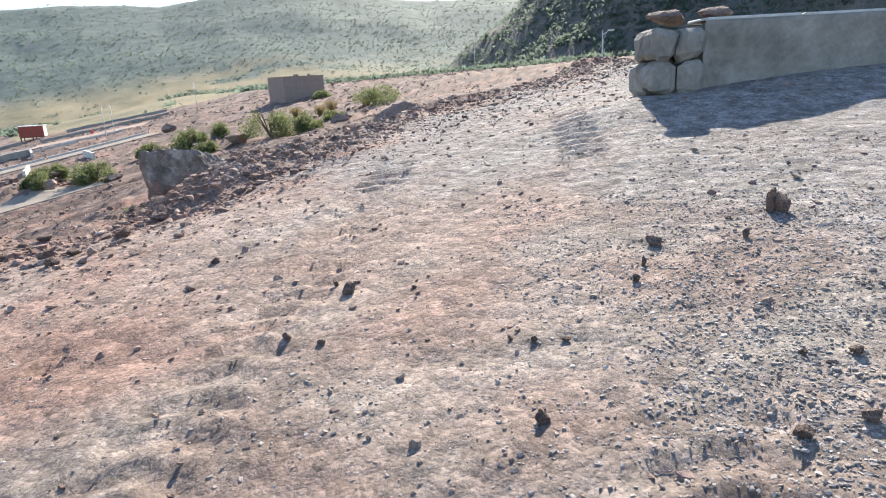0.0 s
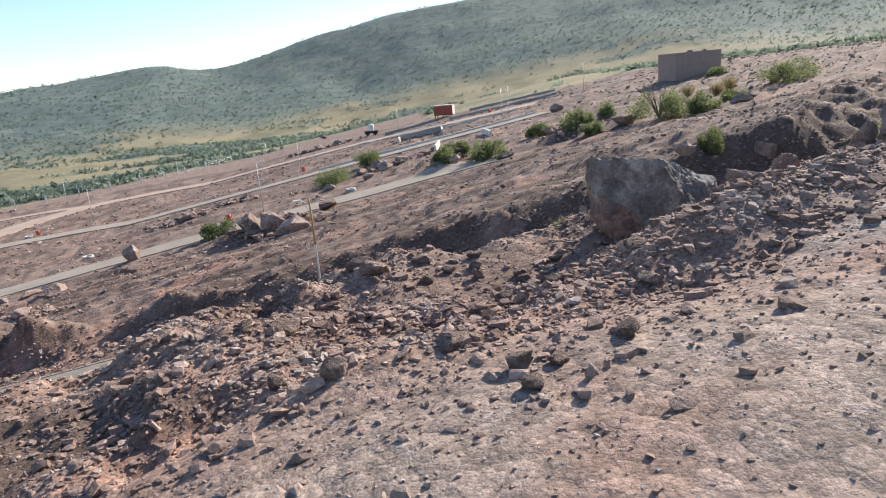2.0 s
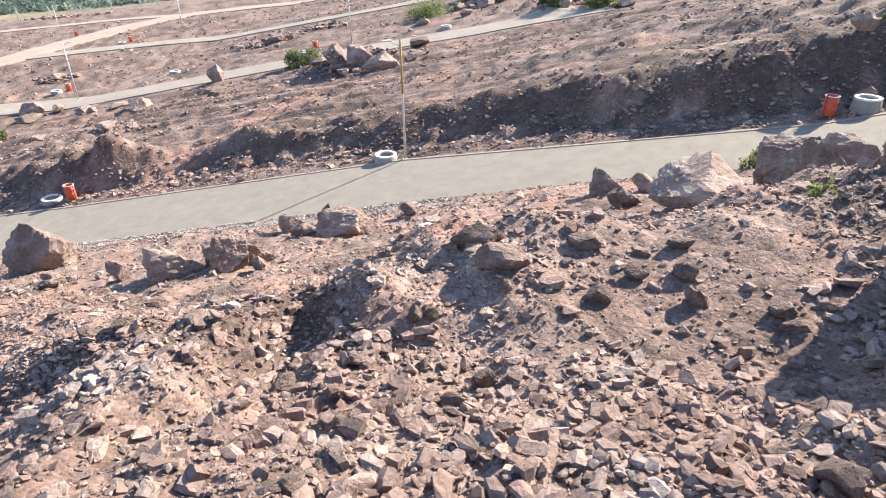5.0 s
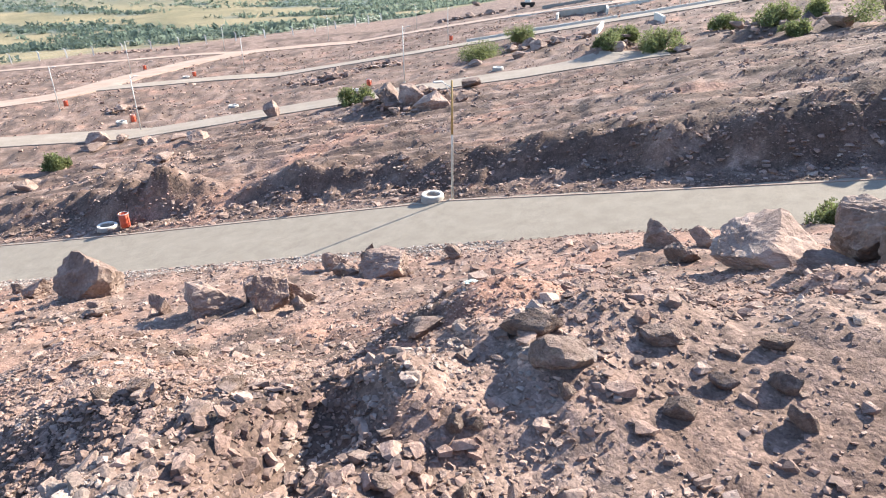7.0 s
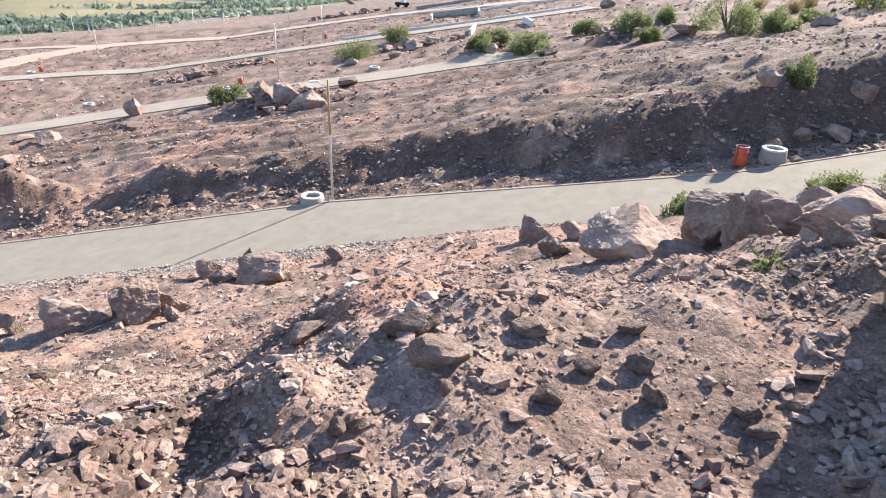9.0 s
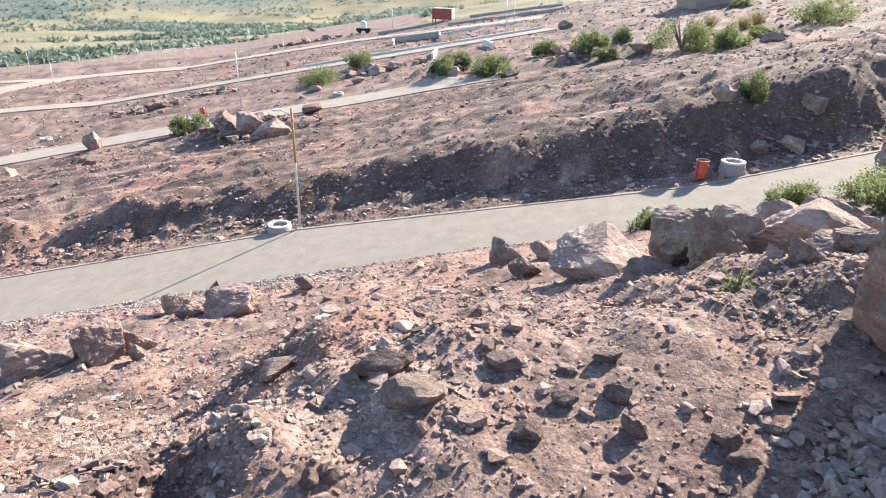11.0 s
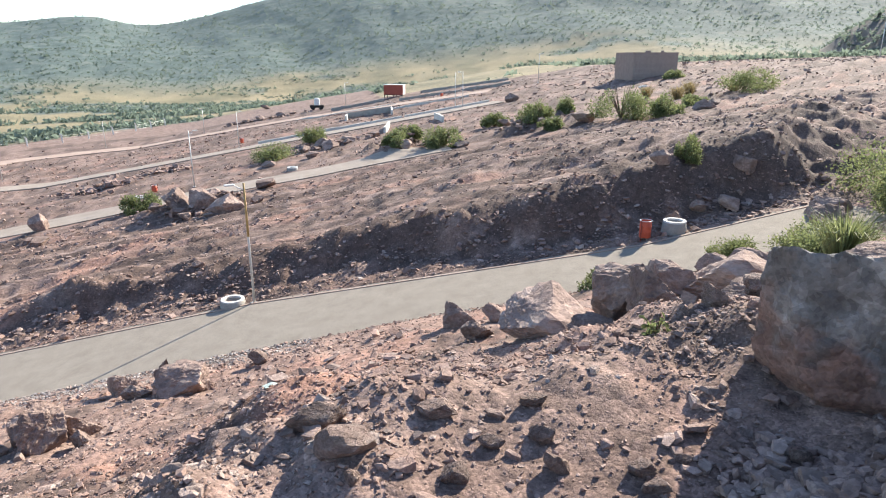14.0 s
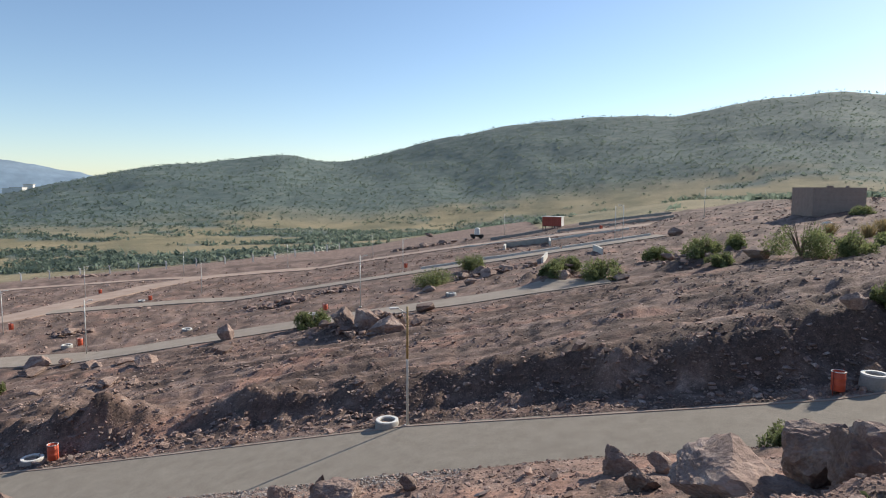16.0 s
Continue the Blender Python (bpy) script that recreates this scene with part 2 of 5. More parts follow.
    if leafy:
        thin, both = n.new("ShaderNodeBsdfTranslucent"), n.new("ShaderNodeMixShader")
        both.inputs[0].default_value = leafy
        l.new(colour, thin.inputs["Color"])
        l.new(bsdf.outputs["BSDF"], both.inputs[1])
        l.new(thin.outputs["BSDF"], both.inputs[2])
        l.new(both.outputs["Shader"], n["Material Output"].inputs["Surface"])
    return mat


GRASS = ((0.15, 0.14, 0.085), (0.25, 0.21, 0.125), (0.34, 0.275, 0.165))
# scrub colours pushed paler and bluer, painting distance haze into the hills
HAZE_SCRUB = ((0.075, 0.105, 0.095), (0.112, 0.146, 0.132), (0.165, 0.187, 0.16))
RED_SOIL = ((0.28, 0.158, 0.118), (0.35, 0.21, 0.16))
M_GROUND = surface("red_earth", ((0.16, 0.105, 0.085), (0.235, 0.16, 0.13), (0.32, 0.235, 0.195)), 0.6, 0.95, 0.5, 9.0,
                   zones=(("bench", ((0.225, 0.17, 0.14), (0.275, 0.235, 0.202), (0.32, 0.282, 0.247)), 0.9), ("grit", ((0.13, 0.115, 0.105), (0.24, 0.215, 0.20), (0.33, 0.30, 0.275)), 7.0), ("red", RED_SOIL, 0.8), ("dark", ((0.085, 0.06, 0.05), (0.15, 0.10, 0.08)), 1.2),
                          ("grass", GRASS, 0.035), ("scrub", HAZE_SCRUB, 0.085)), pebbles=((5.5, 0.8, 1.18), (23.0, 0.76, 1.2), (64.0, 0.72, 1.26)))
M_ROAD = surface("dusty_tar", ((0.235, 0.20, 0.162), (0.265, 0.228, 0.186), (0.295, 0.254, 0.207)), 1.3, 0.92, 0.35, 22.0, pebbles=((70.0, 0.8, 1.2),))
M_PALE_ROAD = surface("sun_bleached_tar", ((0.27, 0.222, 0.18), (0.315, 0.262, 0.215), (0.36, 0.30, 0.25)), 0.5, 0.93, 0.2, 8.0)
M_TRACK = surface("pale_dirt", ((0.33, 0.235, 0.185), (0.43, 0.325, 0.265)), 0.3, 0.95, 0.2, 8.0)
M_ROCK = surface("weathered_rock", ((0.18, 0.124, 0.103), (0.265, 0.188, 0.155), (0.36, 0.277, 0.233)), 2.2, 0.92, 1.0, 11.0, spread=0.22, pebbles=((5.0, 0.86, 1.12), (30.0, 0.85, 1.15)))
M_RUBBLE = surface("broken_rock", ((0.19, 0.12, 0.097), (0.29, 0.20, 0.166), (0.39, 0.31, 0.265)), 1.5, 0.95, 0.9, 22.0, spread=0.3, island=True, pebbles=((38.0, 0.78, 1.2),))
M_GRAVEL = surface("grey_gravel", ((0.24, 0.20, 0.18), (0.32, 0.28, 0.255), (0.41, 0.365, 0.335)), 3.0, 0.95, 0.5, 60.0, spread=0.35, island=True)
M_CLOD = surface("dry_clods", ((0.20, 0.132, 0.105), (0.27, 0.185, 0.15), (0.34, 0.25, 0.208)), 1.1, 0.97, 0.5, 50.0, spread=0.28, island=True)
M_CONCRETE = surface("white_concrete", ((0.50, 0.47, 0.42), (0.66, 0.63, 0.58)), 4.0, 0.85, 0.2, 40.0)
M_GALV = surface("painted_steel", ((0.52, 0.52, 0.50), (0.64, 0.63, 0.60)), 3.0, 0.5, 0.0, 30.0, metal=0.3)
M_OCHRE = surface("rusty_yellow_paint", ((0.30, 0.19, 0.08), (0.45, 0.32, 0.14)), 5.0, 0.7, 0.1, 30.0)
M_RED = surface("red_drum_paint", ((0.50, 0.085, 0.045), (0.60, 0.13, 0.07)), 5.0, 0.55, 0.1, 30.0)
M_RED_IRON = surface("dark_red_iron", ((0.20, 0.04, 0.03), (0.27, 0.06, 0.04)), 6.0, 0.6, 0.1, 30.0)
M_BRICK = surface("brown_brick", ((0.26, 0.195, 0.165), (0.33, 0.25, 0.215)), 1.5, 0.9, 0.2, 12.0)
M_BRICK_RED = surface("red_sheet", ((0.30, 0.07, 0.05), (0.38, 0.10, 0.07)), 2.0, 0.7, 0.1, 12.0)
M_WHITE = surface("white_paint", ((0.62, 0.60, 0.56), (0.75, 0.73, 0.69)), 4.0, 0.6, 0.1, 30.0)
M_BLOCK = surface("grey_block", ((0.26, 0.24, 0.215), (0.37, 0.345, 0.31)), 1.4, 0.9, 0.4, 14.0)
M_DARK = surface("dark_opening", ((0.03, 0.028, 0.026), (0.05, 0.045, 0.04)), 2.0, 0.9, 0.0, 20.0)
M_LEAF = surface("shrub_leaf", ((0.12, 0.145, 0.06), (0.185, 0.21, 0.09), (0.26, 0.275, 0.13)), 1.5, 0.6, 0.0, 30.0, spread=0.45, island=True, leafy=0.52)
M_LEAF_DRY = surface("dry_leaf", ((0.26, 0.20, 0.10), (0.36, 0.29, 0.15)), 1.5, 0.8, 0.0, 30.0, spread=0.35, island=True, leafy=0.35)
# far leaves take a pale bluish green that stands in for haze
M_HAZE_LEAF = surface("haze_tinted_scrub_leaf", ((0.135, 0.175, 0.14), (0.185, 0.22, 0.17)), 0.02, 0.9, 0.0, 3.0, spread=0.2, island=True, leafy=0.7)
M_WOOD = surface("dry_stem", ((0.13, 0.09, 0.06), (0.2, 0.15, 0.1)), 6.0, 0.9, 0.2, 40.0)
M_RUBBER = surface("black_rubber", ((0.02, 0.02, 0.02), (0.035, 0.034, 0.032)), 6.0, 0.8, 0.1, 40.0)


# ---- building helpers ----
def mesh_of(name, verts, faces, mats=(), smooth=False):
    me = bpy.data.meshes.new(name)
    me.from_pydata([tuple(v) for v in verts], [], [tuple(f) for f in faces])
    for m in mats:
        me.materials.append(m)
    if smooth:
        me.polygons.foreach_set("use_smooth", [True] * len(me.polygons))
    me.update()
    return me


def soup(name, verts, tris, mat, smooth=False):
    """A large triangle mesh from arrays."""
    me = bpy.data.meshes.new(name)
    me.vertices.add(len(verts))
    me.vertices.foreach_set("co", np.ascontiguousarray(verts, np.float32).ravel())
    me.loops.add(len(tris) * 3)
    me.loops.foreach_set("vertex_index", np.ascontiguousarray(tris, np.int32).ravel())
    me.polygons.add(len(tris))
    me.polygons.foreach_set("loop_start", np.arange(0, len(tris) * 3, 3, dtype=np.int32))
    me.polygons.foreach_set("use_smooth", np.full(len(tris), smooth))
    me.materials.append(mat)
    me.update(calc_edges=True)
    return me


def part(name, bm, material, parent, label="", smooth=False):
    """Links a bmesh as one mesh object under a thing."""
    me = bpy.data.meshes.new(name)
    bm.to_mesh(me)
    bm.free()
    me.materials.append(material)
    if smooth:
        me.polygons.foreach_set("use_smooth", [True] * len(me.polygons))
    ob = new(name, me)
    ob.parent = parent
    return tagged(ob, label)


def thing(name, place, label, category, group="", turn=0.0):
    ob = new(name)
    ob.empty_display_size = 0.2
    ob.matrix_world = pose(*place, 0, 0, turn)
    return tagged(ob, label, category, group)


def box(bm, lo, hi, bevel=0.0):
    m = Matrix.Translation([(a + b) / 2 for a, b in zip(lo, hi)]) @ Matrix.Diagonal([*(b - a for a, b in zip(lo, hi)), 1])
    made = bmesh.ops.create_cube(bm, size=1.0, matrix=m)["verts"]
    if bevel:
        edges = list({e for v in made for e in v.link_edges})
        bmesh.ops.bevel(bm, geom=edges, offset=bevel, segments=1, affect="EDGES")
    return bm


def tube(bm, a, b, ra, rb, sides=10, caps=True):
    a, b = Vector(a), Vector(b)
    m = Matrix.Translation((a + b) / 2) @ (b - a).to_track_quat("Z", "Y").to_matrix().to_4x4()
    bmesh.ops.create_cone(bm, cap_ends=caps, segments=sides, radius1=ra, radius2=rb, depth=(b - a).length, matrix=m)
    return bm


def lathe(bm, rows, sides=24):
    """A turned shape from (radius, height) rows."""
    rings = [[bm.verts.new((r * math.cos(2 * math.pi * k / sides), r * math.sin(2 * math.pi * k / sides), z)) for k in range(sides)] for r, z in rows]
    for low, high in zip(rings, rings[1:]):
        for k in range(sides):
            bm.faces.new((low[k], low[(k + 1) % sides], high[(k + 1) % sides], high[k]))
    return bm


def gz(x, y):
    return float(rough_z(np.array([x], float), np.array([y], float))[0])



# ---- ground: one sheet, fine near the track and wide towards the hills ----
def build_ground():
    cx, cy = 3.5, -41.0
    radii = [0.4]
    while radii[-1] < 2600:
        r = radii[-1]
        radii.append(r * (1.0135 if r < 8.5 else 1.0058 if r < 18 else 1.0165) if r < 38 else r + 0.4 if r < 80 else r * (1.022 if r < 260 else 1.035))
    bearings = np.radians(np.concatenate([np.arange(-60, 96, 0.235), np.arange(98, 298, 4.0)]))
    rr, bb = np.meshgrid(np.array(radii), bearings, indexing="ij")
    x, y = cx + rr * np.sin(bb), cy + rr * np.cos(bb)
    z = rough_z(x, y)
    nr, nb = rr.shape
    verts = np.stack([x.ravel(), y.ravel(), z.ravel()], -1)
    i, k = np.meshgrid(np.arange(nr - 1), np.arange(nb), indexing="ij")
    k2 = (k + 1) % nb
    a, b, c, d = i * nb + k, i * nb + k2, (i + 1) * nb + k2, (i + 1) * nb + k
    tris = np.concatenate([np.stack([a, c, b], -1).reshape(-1, 3), np.stack([a, d, c], -1).reshape(-1, 3)])
    hub = len(verts)
    verts = np.vstack([verts, [cx, cy, gz(cx, cy)]])
    ks = np.arange(nb)
    tris = np.vstack([tris, np.stack([ks * 0 + hub, ks, (ks + 1) % nb], -1)])
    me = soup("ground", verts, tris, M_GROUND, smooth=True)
    x, y = verts[:, 0], verts[:, 1]
    r = np.hypot(x - 4, y + 31.5)
    edge = bench_edge(x)
    steep = np.hypot(x - 410, y - 77) < 244
    fence_side = (y - 134) - (x + 116) * 0.86
    grass = ramp(fence_side + 10 * fbm(x / 30, y / 30, 70, 3), 0, 8) * (r > 120) + ((x > 20) & (y > 120) & (y + x * 0.4 > 170))
    # darkens the cut bank's face: its shade put into the soil colour
    bank_shade = ramp(y, road_far(x) + 1.2, road_far(x) + 2.6) * (1 - ramp(y, road_far(x) + 5.5, road_far(x) + 8)) * np.interp(x, (-6, 6), (0.45, 1)) * ramp(fbm(x / 1.5, y / 1.5, 84, 3), -0.6, 0.1)
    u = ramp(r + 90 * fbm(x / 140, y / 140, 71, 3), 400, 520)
    patch = ramp(fbm(x / 60, y / 18, 75, 4), 0.06, 0.3) * (r > 150)
    grit = (1 - ramp(y, edge - 1.0, edge)) * ramp(x + 2.2 * fbm(x / 1.6, y / 1.6, 86, 4), 7.2, 9.2) * 0.9
    ramp_way = np.exp(-((line_gap(x, y, ((-16.5, 0.8), (-14.0, 6.0), (-12.0, 12.0), (-9.0, 18.0))) / 1.3) ** 2))
    fields = dict(grit=grit, bench=(1 - ramp(y, edge - 1.0, edge + 0.2)) * ramp(fbm(x / 2.2, y / 1.1, 80, 4), -0.45, 0.25),
                  red=ramp(fbm(x / 5.0, y / 2.2, 88, 4), 0.1, 0.4) * (r < 150) * (0.75 - 0.4 * (y < edge)) + 0.3 * ramp(y, edge, edge + 1) * (y < road_near(x)) * ramp(fbm(x / 1.7, y / 1.7, 89, 3), -0.3, 0.3) + ramp_way + 0.5 * ramp(y, edge - 3.2, edge - 0.6) * (1 - ramp(y, edge, edge + 0.8)) * ramp(fbm(x / 1.3, y / 0.9, 93, 4), 0.0, 0.35),
                  # 0.6 over the steep hill paints its shaded side into the colour
                  dark=np.clip(np.maximum(ramp(fbm(x / 2.4, y / 1.6, 82, 4), 0.05, 0.4), 0.9 * ramp(fbm(x / 7.0, (y - 0.1 * x) / 0.7, 83, 4), -0.05, 0.35) * (y > road_far(x))) * (y > edge) * (1 - shelf(x, y)) + bank_shade, 0, 1) * (1 - np.clip(ramp_way, 0, 1)) * (r < 200) + 0.6 * steep, grass=np.clip(grass, 0, 1) * (1 - steep),
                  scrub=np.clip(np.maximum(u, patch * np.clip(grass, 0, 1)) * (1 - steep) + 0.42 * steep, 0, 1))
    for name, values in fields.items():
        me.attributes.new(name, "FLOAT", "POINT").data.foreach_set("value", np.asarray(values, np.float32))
    return tagged(new("ground", me), "stony red-brown earth falling from a track to a grassy valley", "ground", kind="structure")


build_ground()


def build_road(name, line, width, mat, label, lift=0.05, thick=0.3, step=1.0):
    """A strip along a broken line, laid on the ground, with real edges."""
    pts = [Vector((*p, 0)) for p in line]
    dense = []
    for a, b in zip(pts, pts[1:]):
        n = max(1, int((b - a).length / step))
        dense += [a.lerp(b, k / n) for k in range(n)]
    dense.append(pts[-1])
    for _ in range(6):
        dense = [dense[0]] + [(p + q * 2 + s) / 4 for p, q, s in zip(dense, dense[1:], dense[2:])] + [dense[-1]]
    verts, faces, cols = [], [], 7
    for k, p in enumerate(dense):
        d = (dense[min(k + 1, len(dense) - 1)] - dense[max(k - 1, 0)]).normalized()
        side = Vector((d.y, -d.x, 0))
        for c in range(cols):
            f = c / (cols - 1) - 0.5
            w = (width(p.x) if callable(width) else width) + (0.5 * float(fbm(np.array([p.x / 3.0]), np.array([p.y / 3.0 + c * 9.0]), 90, 2)[0]) if c in (0, cols - 1) else 0)
            q = p + side * f * w
            verts.append((q.x, q.y, float(ground_z(np.array([q.x]), np.array([q.y]))[0]) + lift + 0.06 * (0.25 - f * f)))
        for c in (0, cols - 1):
            v = verts[-cols + c] if c == 0 else verts[-2]
            verts.append((v[0], v[1], v[2] - thick))
    row = cols + 2
    for k in range(len(dense) - 1):
        a, b = k * row, (k + 1) * row
        faces += [(a + c, a + c + 1, b + c + 1, b + c) for c in range(cols - 1)]
        faces += [(a + cols, a, b, b + cols), (a + cols - 1, a + cols + 1, b + cols + 1, b + cols - 1)]
    return tagged(new(name, mesh_of(name, verts, faces, (mat,))), label, "road", kind="structure")


xs = np.arange(-75, 33, 3.0)
build_road("road", [(float(x), float((road_far(x) + road_near(x)) / 2)) for x in xs], lambda x: float(road_far(x) - road_near(x)) + 0.5, M_ROAD, "grey dusty tarred road climbing between stony banks", lift=-0.03)
build_road("road", ROAD_B, 5.6, M_PALE_ROAD, "pale grey tarred road across the cleared plots", lift=0.09)
build_road("road", ROAD_C, 5.0, M_PALE_ROAD, "pale grey road farther down the cleared plots", lift=0.15)
build_road("road", TRACK, 7.5, M_TRACK, "pale pinkish dirt track curving along the plots", lift=0.15)
build_road("road", TRACK_UPPER, 4.5, M_TRACK, "pale dirt track beside the fence", lift=0.12)


def build_edging():
    """The pale concrete strip along the tarred road's far edge."""
    verts, faces = [], []
    xs = np.arange(-40, 31, 0.5)
    for x in xs:
        y, z = float(road_far(x)) - 0.12, float(road_z(x))
        for dy, dz in ((0, -0.2), (0, 0.012), (0.12, 0.012), (0.12, -0.2)):
            verts.append((x, y + dy, z + dz))
    for k in range(len(xs) - 1):
        a, b = 4 * k, 4 * k + 4
        faces += [(a, a + 1, b + 1, b), (a + 1, a + 2, b + 2, b + 1), (a + 2, a + 3, b + 3, b + 2)]
    tagged(new("kerb", mesh_of("kerb", verts, faces, (M_TRACK,))), "low dusty concrete edging along the tarred road", "kerb", kind="structure")


build_edging()


# ---- rocks ----
def rock_shape(seed, cuts=11, level=4, rough=0.06, squash=1.0):
    """A boulder: a ball cut by planes, with worn faces. Unit half-widths, resting near z = -0.8."""
    rng = np.random.RandomState(seed)
    bm = bmesh.new()
    bmesh.ops.create_icosphere(bm, subdivisions=level, radius=1.0)
    v = np.array([x.co[:] for x in bm.verts])
    normals = rng.normal(size=(cuts, 3))
    normals /= np.linalg.norm(normals, axis=1)[:, None]
    depth = rng.uniform(0.36, 0.74, cuts)
    r = np.min(np.where(v @ normals.T > 0.05, depth / np.maximum(v @ normals.T, 0.05), 9), axis=1)
    r = np.minimum(r, 1.15)
    off = seed * 13.7
    bumps = np.array([noise.fractal(Vector(p * 1.9) + Vector((off, 0, 0)), 1.0, 2.0, 5) for p in v]) if level > 2 else rng.uniform(-1, 1, len(v))
    r = r * (1 + rough * bumps)
    if level > 3:
        fine = np.array([noise.fractal(Vector(p * 7.0) + Vector((0, off, 0)), 0.8, 2.1, 4) for p in v])
        r = r * (1 + 0.06 * fine)
    v = v * r[:, None]
    v[:, 2] *= squash
    for x, p in zip(bm.verts, v):
        x.co = p
    return bm


def rock_mesh(name, seed, mat, smooth=False, **k):
    bm = rock_shape(seed, **k)
    me = bpy.data.meshes.new(name)
    bm.to_mesh(me)
    bm.free()
    me.materials.append(mat)
    lo = [min(v.co[i] for v in me.vertices) for i in range(3)]
    hi = [max(v.co[i] for v in me.vertices) for i in range(3)]
    for v in me.vertices:
        v.co = [(v.co[i] - (lo[i] + hi[i]) / 2) / (hi[i] - lo[i]) for i in range(3)]
    return me


BOULDERS = [rock_mesh("boulder", s, M_ROCK, cuts=c, level=5, rough=0.12) for s, c in ((3, 12), (8, 13), (15, 11), (22, 14), (31, 10), (40, 12))]

BROAD_BOULDER = rock_mesh("boulder", 61, M_ROCK, cuts=20, level=5, rough=0.1)

FAR_BOULDERS = [rock_mesh("boulder", s, M_ROCK, cuts=11, level=4, rough=0.07) for s in (51, 52, 53, 54, 55)]

STONES = [rock_mesh("stone", 100 + s, M_ROCK, cuts=10, level=3, rough=0.05) for s in range(12)]


def place_rock(name, mesh, x, y, wide, high, turn, label, group, deep=None, sink=0.18, tip=0.0):
    ob = new(name, mesh)
    ob.matrix_world = pose(x, y, gz(x, y) + high * (0.5 - sink), tip, tip * 0.6, turn) @ Matrix.Diagonal((wide, deep or wide * 0.8, high * 1.15, 1))
    return tagged(ob, label, "boulder" if name == "boulder" else "stone", group)


# the boulders lined up above the tarred road
ROADSIDE = ((7.87, -14.28, 1.30, 0.85), (7.77, -16.94, 0.90, 0.50), (8.75, -14.95, 0.8, 0.55), (8.92, -19.3, 2.6, 0.95), (8.84, -21.48, 0.95, 0.3), (9.7, -21.1, 1.45, 1.3), (9.62, -22.4, 1.2, 0.95), (11.0, -22.6, 2.3, 1.0), (12.2, -21.6, 1.5, 0.9), (10.25, -21.9, 1.35, 0.95), (9.05, -25.5, 0.9, 0.36), (8.4, -26.5, 0.48, 0.3), (7.6, -26.9, 0.36, 0.2), (10.9, -19.3, 1.0, 0.9), (13.0, -19.28, 1.4, 0.9))
LOWER = ((-13.75, -10.39, 2.6, 2.15), (-14.7, -9.9, 1.2, 1.5), (-17.76, -8.91, 1.35, 0.85), (-19.2, -8.2, 1.1, 0.7), (-10.95, -13.86, 1.0, 0.4), (-7.86, -14.63, 0.62, 0.85), (-5.76, -14.94, 2.0, 1.15), (-3.68, -15.28, 1.3, 1.2), (-4.3, -14.6, 1.0, 1.15), (-3.1, -14.3, 1.2, 0.8), (-2.6, -15.5, 0.7, 0.6), (-6.98, -8.35, 0.75, 0.5), (-3.63, -9.2, 1.0, 0.85), (-1.04, -11.5, 1.9, 0.95), (-1.75, -10.6, 0.7, 1.5), (-0.33, -11.44, 0.75, 0.6), (-2.4, -11.3, 1.2, 0.6), (1.31, -9.69, 0.8, 0.52), (-12.1, -12.2, 0.8, 0.4))
for k, (x, y, w, h) in enumerate(ROADSIDE + LOWER):
    place_rock("boulder", BROAD_BOULDER if w > 2.2 else BOULDERS[(k + 3) % 6], x, y, w, h, -math.degrees(math.atan2(x - 4, y + 31.4)) + (k * 29) % 40 - 20 + 180 * (k % 2), "weathered brown boulder tipped above the tarred road" if w > 1.3 else "small broken boulder lying above the tarred road", "boulders above the road", tip=5 * ((k * 7) % 5 - 2))
